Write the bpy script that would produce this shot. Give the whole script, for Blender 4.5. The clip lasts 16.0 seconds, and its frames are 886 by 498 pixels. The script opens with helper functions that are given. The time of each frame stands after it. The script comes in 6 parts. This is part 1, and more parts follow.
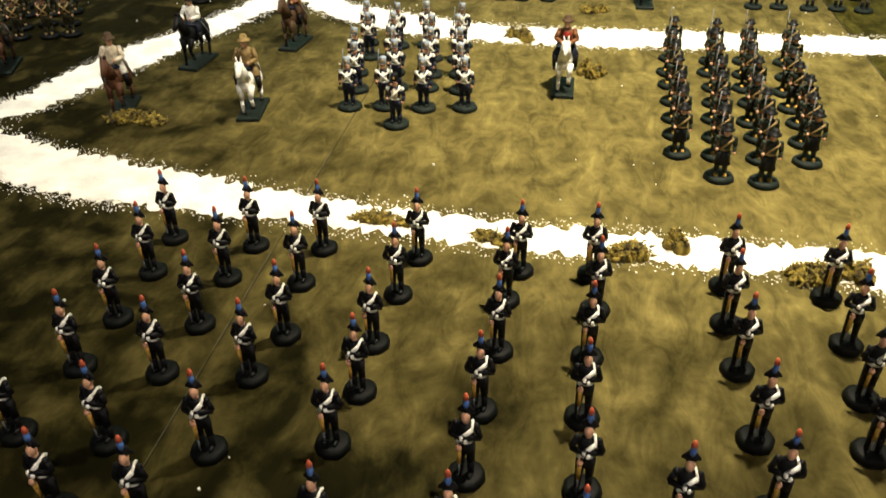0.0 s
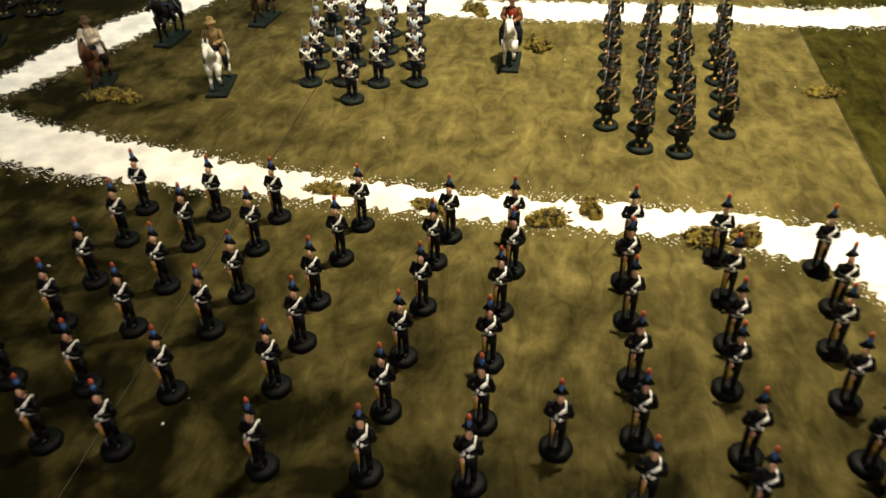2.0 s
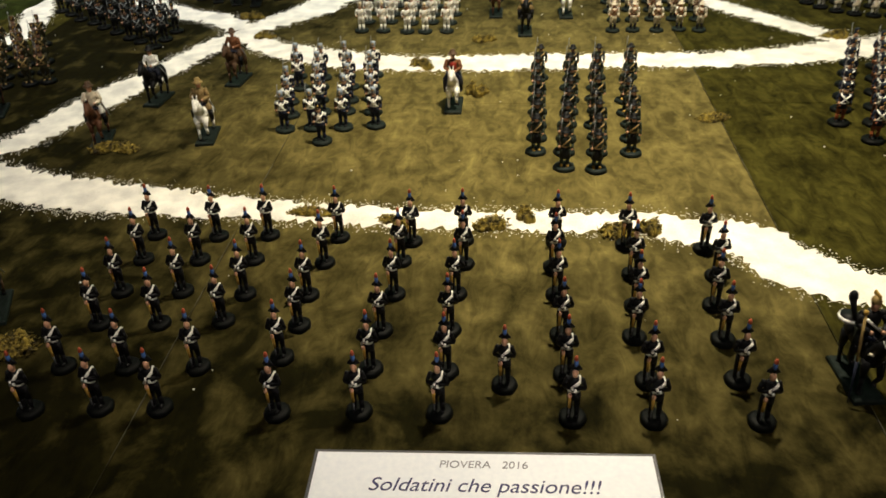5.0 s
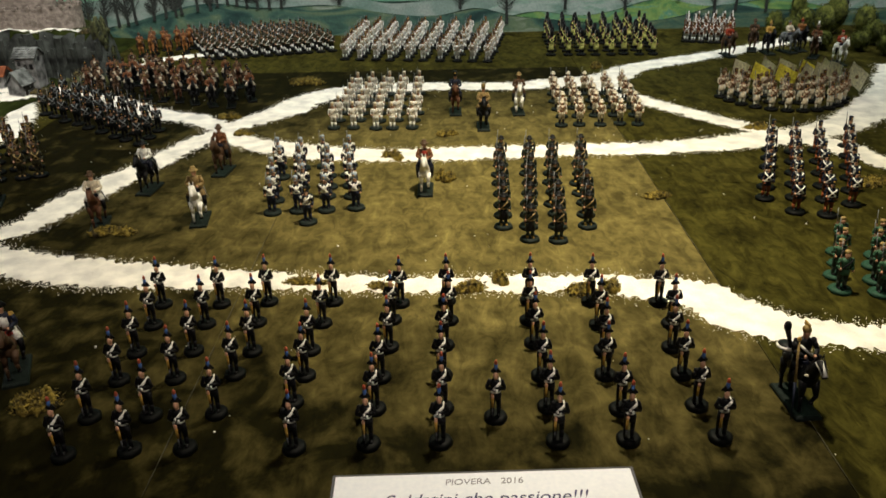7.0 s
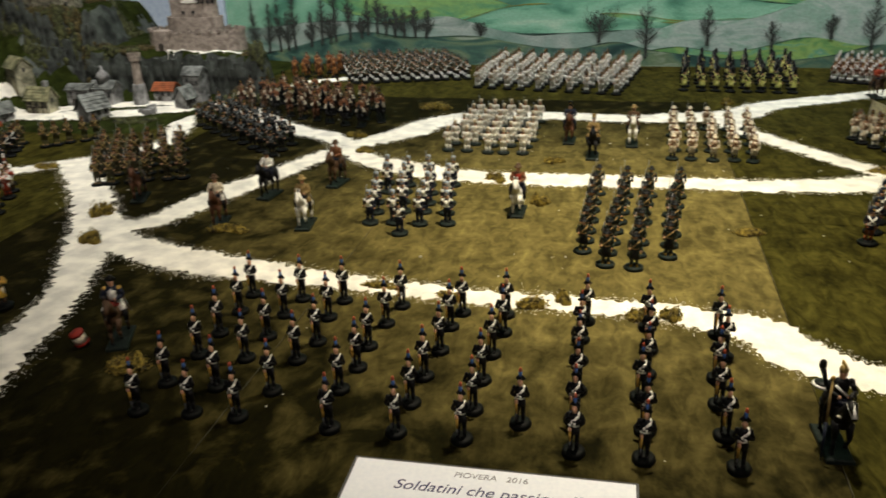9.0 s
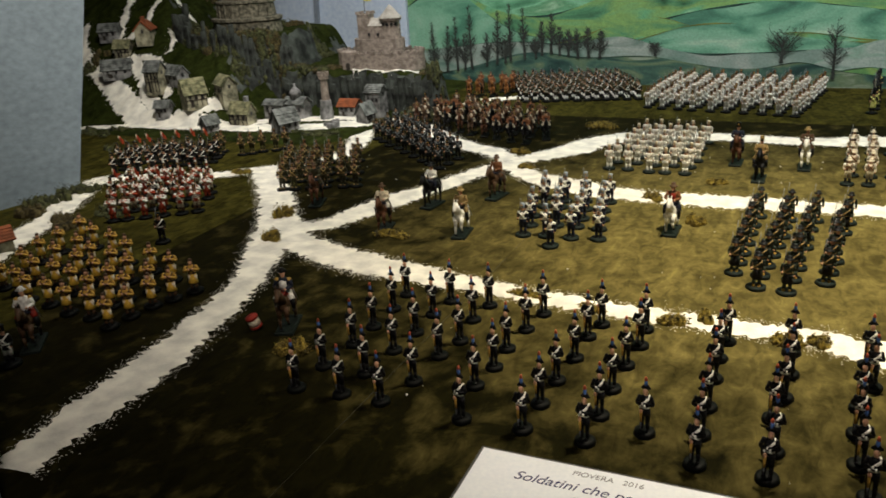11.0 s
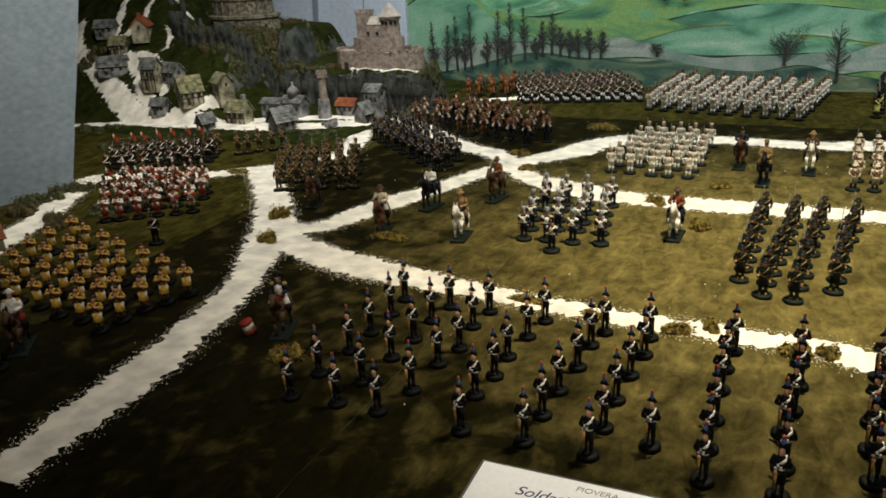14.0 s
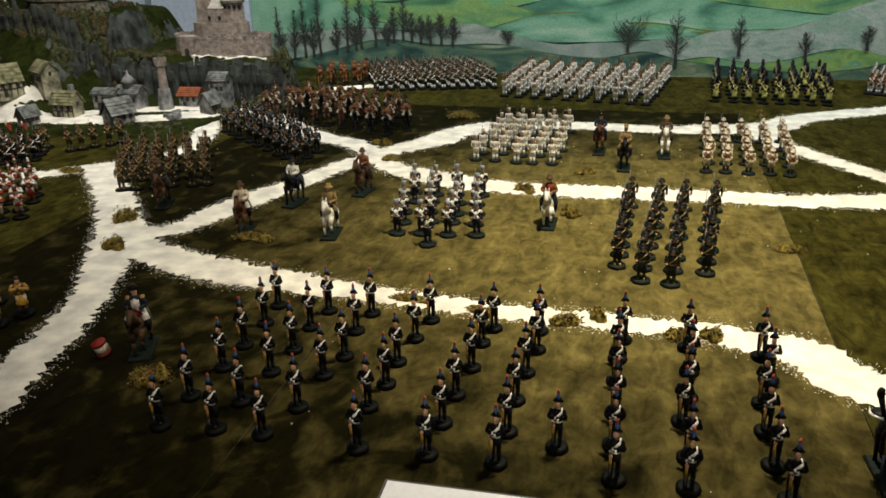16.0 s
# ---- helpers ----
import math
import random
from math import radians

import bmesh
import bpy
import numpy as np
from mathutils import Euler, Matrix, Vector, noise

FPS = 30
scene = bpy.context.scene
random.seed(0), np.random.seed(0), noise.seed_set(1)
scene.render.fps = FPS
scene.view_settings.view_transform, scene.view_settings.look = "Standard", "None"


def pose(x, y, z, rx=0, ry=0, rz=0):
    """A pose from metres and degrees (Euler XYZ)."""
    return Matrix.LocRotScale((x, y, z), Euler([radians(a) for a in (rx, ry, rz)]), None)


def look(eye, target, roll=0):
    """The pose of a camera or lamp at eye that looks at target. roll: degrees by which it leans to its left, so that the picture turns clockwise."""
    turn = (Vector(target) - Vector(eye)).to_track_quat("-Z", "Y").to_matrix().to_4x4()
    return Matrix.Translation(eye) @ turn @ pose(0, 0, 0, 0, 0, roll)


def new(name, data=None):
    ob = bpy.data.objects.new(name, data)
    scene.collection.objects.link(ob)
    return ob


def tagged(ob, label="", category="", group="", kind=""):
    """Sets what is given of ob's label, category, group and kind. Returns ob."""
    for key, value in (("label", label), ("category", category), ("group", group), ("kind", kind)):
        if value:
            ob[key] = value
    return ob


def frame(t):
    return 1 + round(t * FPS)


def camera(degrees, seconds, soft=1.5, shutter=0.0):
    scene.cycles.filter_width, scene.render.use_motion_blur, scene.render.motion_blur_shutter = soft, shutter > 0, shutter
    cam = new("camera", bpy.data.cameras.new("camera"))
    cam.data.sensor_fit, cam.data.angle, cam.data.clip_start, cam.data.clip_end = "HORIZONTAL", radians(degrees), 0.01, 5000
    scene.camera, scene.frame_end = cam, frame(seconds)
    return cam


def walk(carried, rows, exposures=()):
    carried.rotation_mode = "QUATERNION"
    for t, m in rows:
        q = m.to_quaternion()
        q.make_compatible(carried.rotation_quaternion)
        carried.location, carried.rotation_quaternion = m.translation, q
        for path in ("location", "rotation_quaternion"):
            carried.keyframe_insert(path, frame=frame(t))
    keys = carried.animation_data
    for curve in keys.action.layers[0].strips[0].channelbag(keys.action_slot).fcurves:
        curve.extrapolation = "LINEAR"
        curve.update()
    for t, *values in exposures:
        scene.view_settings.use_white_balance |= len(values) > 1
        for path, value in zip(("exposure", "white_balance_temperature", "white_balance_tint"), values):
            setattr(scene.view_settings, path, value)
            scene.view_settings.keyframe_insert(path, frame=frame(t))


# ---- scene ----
DEG = 58.0
cam = camera(DEG, 16.0, soft=1.6, shutter=0.5)
PATH = [
    (0, (-0.0686, -0.2215, 0.4281), (-0.2050, 0.5972, -0.1294), -0.80),
    (0.5, (-0.0696, -0.2239, 0.4262), (-0.1881, 0.5784, -0.1586), -0.67),
    (1, (-0.0650, -0.2183, 0.4245), (-0.1727, 0.5765, -0.1724), -0.62),
    (1.5, (-0.0457, -0.2098, 0.4250), (-0.1455, 0.5911, -0.1649), 0.02),
    (2, (0.0050, -0.2834, 0.4925), (-0.1266, 0.5027, -0.1114), -1.37),
    (2.5, (0.0362, -0.3487, 0.5332), (-0.1054, 0.4343, -0.0725), -2.44),
    (3, (0.0502, -0.3673, 0.5428), (-0.0899, 0.4154, -0.0636), -2.91),
    (3.2, (0.0540, -0.3722, 0.5444), (-0.0931, 0.4110, -0.0596), -3.03),
    (5.3, (0.0100, -0.5005, 0.5479), (-0.0418, 0.3488, 0.0226), -1.89),
    (5.5, (0.0012, -0.5195, 0.5512), (-0.0322, 0.3393, 0.0399), -1.75),
    (6, (-0.0105, -0.5518, 0.5531), (-0.0335, 0.3218, 0.0669), -1.86),
    (6.5, (-0.0196, -0.5812, 0.5558), (-0.0370, 0.3097, 0.1020), -1.49),
    (7, (-0.0236, -0.6050, 0.5575), (-0.0354, 0.2967, 0.1253), -1.31),
    (7.5, (-0.0155, -0.6252, 0.5551), (-0.0340, 0.2869, 0.1457), -1.26),
    (8, (0.0188, -0.6344, 0.5510), (-0.0458, 0.2741, 0.1381), -1.81),
    (8.5, (0.0756, -0.6426, 0.5534), (-0.0389, 0.2647, 0.1487), -1.39),
    (9, (0.1152, -0.6563, 0.5552), (-0.0927, 0.2401, 0.1638), -1.83),
    (9.5, (0.1375, -0.6693, 0.5550), (-0.1459, 0.2061, 0.1633), -2.19),
    (10, (0.1578, -0.6803, 0.5544), (-0.1881, 0.1764, 0.1717), -2.95),
    (10.2, (0.1633, -0.6869, 0.5557), (-0.1949, 0.1670, 0.1785), -3.19),
    (12.3, (0.1801, -0.7064, 0.5646), (-0.2964, 0.1022, 0.2195), -3.72),
    (12.5, (0.1801, -0.7045, 0.5636), (-0.2927, 0.1052, 0.2158), -3.70),
    (13, (0.1798, -0.6957, 0.5611), (-0.2759, 0.1220, 0.2093), -3.57),
    (13.5, (0.1717, -0.6876, 0.5615), (-0.2639, 0.1389, 0.2048), -3.48),
    (14, (0.1590, -0.6752, 0.5585), (-0.2518, 0.1622, 0.1980), -3.17),
    (14.5, (0.1467, -0.6634, 0.5551), (-0.2233, 0.1907, 0.1896), -2.77),
    (15, (0.1316, -0.6499, 0.5546), (-0.1886, 0.2228, 0.1860), -2.15),
    (15.5, (0.1108, -0.6341, 0.5503), (-0.1567, 0.2536, 0.1755), -1.57),
    (16, (0.0876, -0.6252, 0.5486), (-0.1426, 0.2699, 0.1667), -1.47),
]
EXPOSURES = [(0, 0.60), (1.5, 0.35), (2.5, 0.0), (3.2, -0.05), (5.3, -0.10), (7.0, -0.14), (8.5, -0.12), (10.0, -0.14), (12.5, -0.20), (16.0, -0.20)]
walk(cam, [(t, look(eye, target, roll)) for t, eye, target, roll in PATH], EXPOSURES)

# ---- light: a warm lamp over the middle of the display, added rear and side fills, dim room light ----
world = bpy.data.worlds.new("room_light")
scene.world = world
world.use_nodes = True
world.node_tree.nodes["Background"].inputs[0].default_value = (0.75, 0.85, 1.0, 1)
world.node_tree.nodes["Background"].inputs[1].default_value = 0.0008


def lamp(name, kind, eye, target, watts, colour, size, cone=70, blend=0.6):
    data = bpy.data.lights.new(name, kind)
    data.energy, data.color = watts, colour
    if kind == "SPOT":
        data.spot_size, data.spot_blend, data.shadow_soft_size = radians(cone), blend, size
    else:
        data.shape, data.size = "DISK", size
    ob = new(name, data)
    ob.matrix_world = look(eye, target)
    return ob


lamp("spot_lamp", "SPOT", (0.20, 0.62, 1.40), (0.23, 0.69, 0), 160, (1.0, 0.88, 0.64), 0.035, 84, 1.0)
# unseen fill, added to brighten the backdrop and the rear ranks
rear = lamp("rear_fill", "AREA", (0.15, 1.58, 1.75), (0.10, 2.35, 0.12), 29, (1.0, 0.98, 0.92), 0.3)
rear.data.spread = radians(105)
rear.data.shape, rear.data.size, rear.data.size_y = "RECTANGLE", 3.4, 0.15
# unseen fill, added to brighten the pillar, the village and the left-hand figures
side = lamp("side_fill", "AREA", (-0.90, 0.72, 1.60), (-1.60, 1.05, 0.10), 10.0, (1.0, 0.93, 0.80), 0.2)
side.data.spread = radians(105)
room = lamp("room_lamp", "AREA", (0.42, -1.05, 1.9), (-0.42, 0.15, 0), 3.6, (1.0, 0.86, 0.74), 0.35)
room.data.spread = radians(75)


# ---- materials ----
def mat(name, colour, rough=0.7, metal=0.0, spread=0.25, scale=60.0, fine=600.0, bump=0.2, second=None, gloss=0.5, cut=(0.35, 0.65)):
    """Procedural paint or matter: two scales of colour variation and a fine relief."""
    m = bpy.data.materials.new(name)
    m.use_nodes = True
    nt = m.node_tree
    n, l = nt.nodes, nt.links
    b = n["Principled BSDF"]
    b.inputs["Roughness"].default_value, b.inputs["Metallic"].default_value = rough, metal
    b.inputs["Specular IOR Level"].default_value = gloss
    co = n.new("ShaderNodeTexCoord")
    big, small = n.new("ShaderNodeTexNoise"), n.new("ShaderNodeTexNoise")
    big.inputs["Scale"].default_value, small.inputs["Scale"].default_value = scale, fine
    big.inputs["Detail"].default_value, small.inputs["Detail"].default_value = 4, 2
    for t in (big, small):
        l.new(co.outputs["Object"], t.inputs["Vector"])
    ramp = n.new("ShaderNodeValToRGB")
    lo = [c * (1 - spread) for c in colour]
    hi = [min(1, c * (1 + spread)) for c in (second or colour)]
    ramp.color_ramp.elements[0].color, ramp.color_ramp.elements[1].color = (*lo, 1), (*hi, 1)
    ramp.color_ramp.elements[0].position, ramp.color_ramp.elements[1].position = cut
    l.new(big.outputs["Fac"], ramp.inputs["Fac"])
    mix = n.new("ShaderNodeMix")
    mix.data_type, mix.blend_type = "RGBA", "OVERLAY"
    mix.inputs["Factor"].default_value = 0.35
    l.new(ramp.outputs["Color"], mix.inputs["A"])
    l.new(small.outputs["Fac"], mix.inputs["B"])
    l.new(mix.outputs["Result"], b.inputs["Base Color"])
    bm = n.new("ShaderNodeBump")
    bm.inputs["Strength"].default_value, bm.inputs["Distance"].default_value = bump, 0.002
    l.new(small.outputs["Fac"], bm.inputs["Height"])
    l.new(bm.outputs["Normal"], b.inputs["Normal"])
    return m


PAINT = {
    "black": (0.0035, 0.0035, 0.0045), "navy": (0.009, 0.012, 0.026), "white": (0.80, 0.78, 0.72), "red": (0.24, 0.022, 0.014),
    "flesh": (0.58, 0.32, 0.20), "gold": (0.45, 0.28, 0.06), "steel": (0.20, 0.21, 0.22), "wood": (0.075, 0.038, 0.018),
    "plume_blue": (0.05, 0.11, 0.30), "plume_red": (0.36, 0.075, 0.035), "pale_blue": (0.26, 0.31, 0.38), "dark_green": (0.022, 0.030, 0.020),
    "green": (0.030, 0.085, 0.045), "tan": (0.52, 0.31, 0.06), "yellow": (0.60, 0.37, 0.05), "lemon": (0.62, 0.60, 0.12),
    "cream": (0.62, 0.55, 0.42), "brown": (0.072, 0.040, 0.021), "chestnut": (0.085, 0.035, 0.017), "rust": (0.15, 0.060, 0.025),
    "grey": (0.16, 0.17, 0.17), "khaki": (0.22, 0.15, 0.06), "base_black": (0.003, 0.0036, 0.0034), "base_green": (0.020, 0.055, 0.035),
    "base_grey": (0.011, 0.016, 0.014), "orange": (0.23, 0.095, 0.028), "brick_red": (0.30, 0.045, 0.018), "vermilion": (0.23, 0.065, 0.022), "flag_cream": (0.76, 0.75, 0.54), "flag_yellow": (0.80, 0.70, 0.09),
    "drab": (0.040, 0.037, 0.017), "dark_coat": (0.008, 0.011, 0.012), "pale_lemon": (0.66, 0.66, 0.20), "dull_tan": (0.26, 0.18, 0.065),
}
MATS = {k: mat("paint_" + k, c, rough=0.55, spread=0.3, scale=180, fine=1500, bump=0.12, gloss=0.22 if "base" not in k else 0.09) for k, c in PAINT.items()}
M_ROAD = mat("white_granules", (0.74, 0.72, 0.66), rough=0.9, spread=0.10, scale=25, fine=420, bump=0.9, second=(0.88, 0.85, 0.76))
M_PAPER = mat("white_paper", (0.76, 0.79, 0.86), rough=0.35, spread=0.02, scale=8, fine=200, bump=0.02)
M_INK = mat("blue_ink", (0.03, 0.03, 0.12), rough=0.6, spread=0.1)
M_PENCIL = mat("grey_ink", (0.20, 0.20, 0.24), rough=0.6, spread=0.2)
M_PLASTER = mat("blue_plaster", (0.205, 0.255, 0.305), rough=0.9, spread=0.05, scale=5, fine=70, bump=0.35)
trowel = M_PLASTER.node_tree.nodes.new("ShaderNodeMapping")
trowel.inputs["Scale"].default_value = (0.7, 0.7, 1.1)
M_PLASTER.node_tree.links.new(next(x for x in M_PLASTER.node_tree.nodes if x.type == "TEX_COORD").outputs["Object"], trowel.inputs["Vector"])
for x in M_PLASTER.node_tree.nodes:
    if x.type == "TEX_NOISE":
        M_PLASTER.node_tree.links.new(trowel.outputs["Vector"], x.inputs["Vector"])
M_SKY = mat("blue_backdrop_paint", (0.48, 0.57, 0.72), rough=0.9, spread=0.08, scale=3, fine=60, bump=0.05)
M_DARK = mat("dark_wall", (0.06, 0.07, 0.065), rough=0.9, spread=0.2, scale=4, fine=60)
M_TIMBER = mat("room_boards", (0.12, 0.08, 0.05), rough=0.7, spread=0.3, scale=6, fine=80)
M_MOSS = mat("ochre_moss", (0.045, 0.032, 0.005), rough=0.95, spread=0.45, scale=120, fine=900, second=(0.21, 0.155, 0.022))
M_BROWN = mat("brown_moss", (0.022, 0.018, 0.005), rough=0.95, spread=0.45, scale=120, fine=900, second=(0.065, 0.050, 0.014))
M_LICHEN = mat("green_lichen", (0.014, 0.020, 0.006), rough=0.95, spread=0.5, scale=90, fine=900, second=(0.052, 0.056, 0.018))
M_BUSH = mat("bush_green", (0.040, 0.056, 0.010), rough=0.95, spread=0.4, scale=60, fine=900, second=(0.15, 0.17, 0.03))
M_ROCK = mat("slate_rock", (0.007, 0.010, 0.008), rough=0.85, spread=0.5, scale=24, fine=150, bump=0.8, second=(0.048, 0.056, 0.050))
M_STONE = mat("castle_stone", (0.21, 0.172, 0.148), rough=0.9, spread=0.14, scale=70, fine=240, bump=0.8, second=(0.32, 0.27, 0.235))
M_RUIN = mat("ruin_stone", (0.065, 0.062, 0.042), rough=0.9, spread=0.35, scale=80, fine=260, bump=0.8, second=(0.17, 0.155, 0.115))
M_HSTONE = mat("house_stone", (0.105, 0.108, 0.108), rough=0.9, spread=0.35, scale=40, fine=300, bump=0.6, second=(0.26, 0.26, 0.265))
M_HWALL = mat("house_plaster", (0.14, 0.14, 0.09), rough=0.9, spread=0.35, scale=40, fine=300, bump=0.4, second=(0.34, 0.32, 0.23))
M_SLATE = mat("slate_roof", (0.058, 0.066, 0.063), rough=0.85, spread=0.4, scale=50, fine=260, bump=0.7, second=(0.16, 0.17, 0.165))
M_THATCH = mat("thatch_roof", (0.10, 0.11, 0.055), rough=0.95, spread=0.35, scale=60, fine=500, bump=0.8, second=(0.24, 0.23, 0.13))
M_TILE = mat("orange_tile_roof", (0.23, 0.064, 0.020), rough=0.8, spread=0.35, scale=50, fine=260, bump=0.6)
M_BEAM = mat("dark_beam", (0.025, 0.02, 0.015), rough=0.8, spread=0.3)
M_GLASS = mat("dark_window", (0.015, 0.016, 0.018), rough=0.3, spread=0.2)
M_WOODTREE = mat("dark_bark_paint", (0.022, 0.028, 0.024), rough=0.9, spread=0.4, scale=80)


def ground_mat(name, dark, light, seed, thin=0.50, thick=1.42):
    """Matt paint in mottled olive and brown, brushed on in clouds and streaks."""
    m = mat(name, dark, rough=0.75, spread=0.25, scale=15, fine=60, bump=0.25, second=light, cut=(0.12, 0.90), gloss=0.02)
    nt = m.node_tree
    n, l = nt.nodes, nt.links
    co = next(x for x in n if x.type == "TEX_COORD")
    mp = n.new("ShaderNodeMapping")
    mp.inputs["Location"].default_value, mp.inputs["Scale"].default_value = (seed, seed * 0.7, 0), (1.1, 0.95, 1)
    l.new(co.outputs["Object"], mp.inputs["Vector"])
    big = [x for x in n if x.type == "TEX_NOISE"][0]
    big.inputs["Detail"].default_value, big.inputs["Roughness"].default_value, big.inputs["Distortion"].default_value = 8, 0.58, 0.35
    l.new(mp.outputs["Vector"], big.inputs["Vector"])
    # short overlapping brush strokes in a second, finer scale
    stroke = n.new("ShaderNodeMapping")
    stroke.inputs["Rotation"].default_value, stroke.inputs["Scale"].default_value = (0, 0, 0.5 + seed), (1.0, 0.45, 1)
    l.new(co.outputs["Object"], stroke.inputs["Vector"])
    daub = n.new("ShaderNodeTexNoise")
    daub.inputs["Scale"].default_value, daub.inputs["Detail"].default_value = 42, 7
    daub.inputs["Roughness"].default_value, daub.inputs["Distortion"].default_value = 0.66, 0.9
    l.new(stroke.outputs["Vector"], daub.inputs["Vector"])
    span = n.new("ShaderNodeMapRange")
    for k, v in (("From Min", 0.33), ("From Max", 0.68), ("To Min", thin), ("To Max", thick)):
        span.inputs[k].default_value = v
    l.new(daub.outputs["Fac"], span.inputs["Value"])
    tint = n.new("ShaderNodeMix")
    tint.data_type, tint.blend_type = "RGBA", "MULTIPLY"
    tint.inputs["Factor"].default_value = 1.0
    b = n["Principled BSDF"]
    l.new(b.inputs["Base Color"].links[0].from_socket, tint.inputs["A"])
    l.new(span.outputs["Result"], tint.inputs["B"])
    l.new(tint.outputs["Result"], b.inputs["Base Color"])
    return m


def patch_and_falloff(m, centre, radii):
    """Boards' lighter middle and cloudy dark rim: paint with lamp fall-off put into it."""
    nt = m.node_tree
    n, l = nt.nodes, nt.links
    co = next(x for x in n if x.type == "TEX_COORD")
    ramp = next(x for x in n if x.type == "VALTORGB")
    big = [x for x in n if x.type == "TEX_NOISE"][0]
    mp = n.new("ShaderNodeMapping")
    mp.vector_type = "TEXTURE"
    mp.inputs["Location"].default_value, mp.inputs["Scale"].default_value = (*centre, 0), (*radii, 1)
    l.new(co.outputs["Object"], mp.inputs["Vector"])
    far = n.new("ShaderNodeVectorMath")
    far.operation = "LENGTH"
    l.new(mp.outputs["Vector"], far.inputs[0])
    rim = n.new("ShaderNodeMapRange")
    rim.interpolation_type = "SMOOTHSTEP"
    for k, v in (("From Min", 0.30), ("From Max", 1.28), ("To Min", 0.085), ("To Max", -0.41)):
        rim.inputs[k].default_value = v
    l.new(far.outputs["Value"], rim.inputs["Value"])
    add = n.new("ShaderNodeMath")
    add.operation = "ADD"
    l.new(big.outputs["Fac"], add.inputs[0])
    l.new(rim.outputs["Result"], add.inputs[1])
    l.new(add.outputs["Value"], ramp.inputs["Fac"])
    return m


# the field's dark rim carries the spot's fall-off as well as darker paint
M_FIELD = patch_and_falloff(ground_mat("field_paint", (0.0108, 0.0096, 0.0026), (0.152, 0.124, 0.040), 1.0), (0.14, 0.82), (0.84, 0.80))
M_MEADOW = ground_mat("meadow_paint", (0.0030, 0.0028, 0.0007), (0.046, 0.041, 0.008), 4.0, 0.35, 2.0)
M_HILL = ground_mat("hill_moss", (0.004, 0.007, 0.002), (0.028, 0.036, 0.008), 8.0)


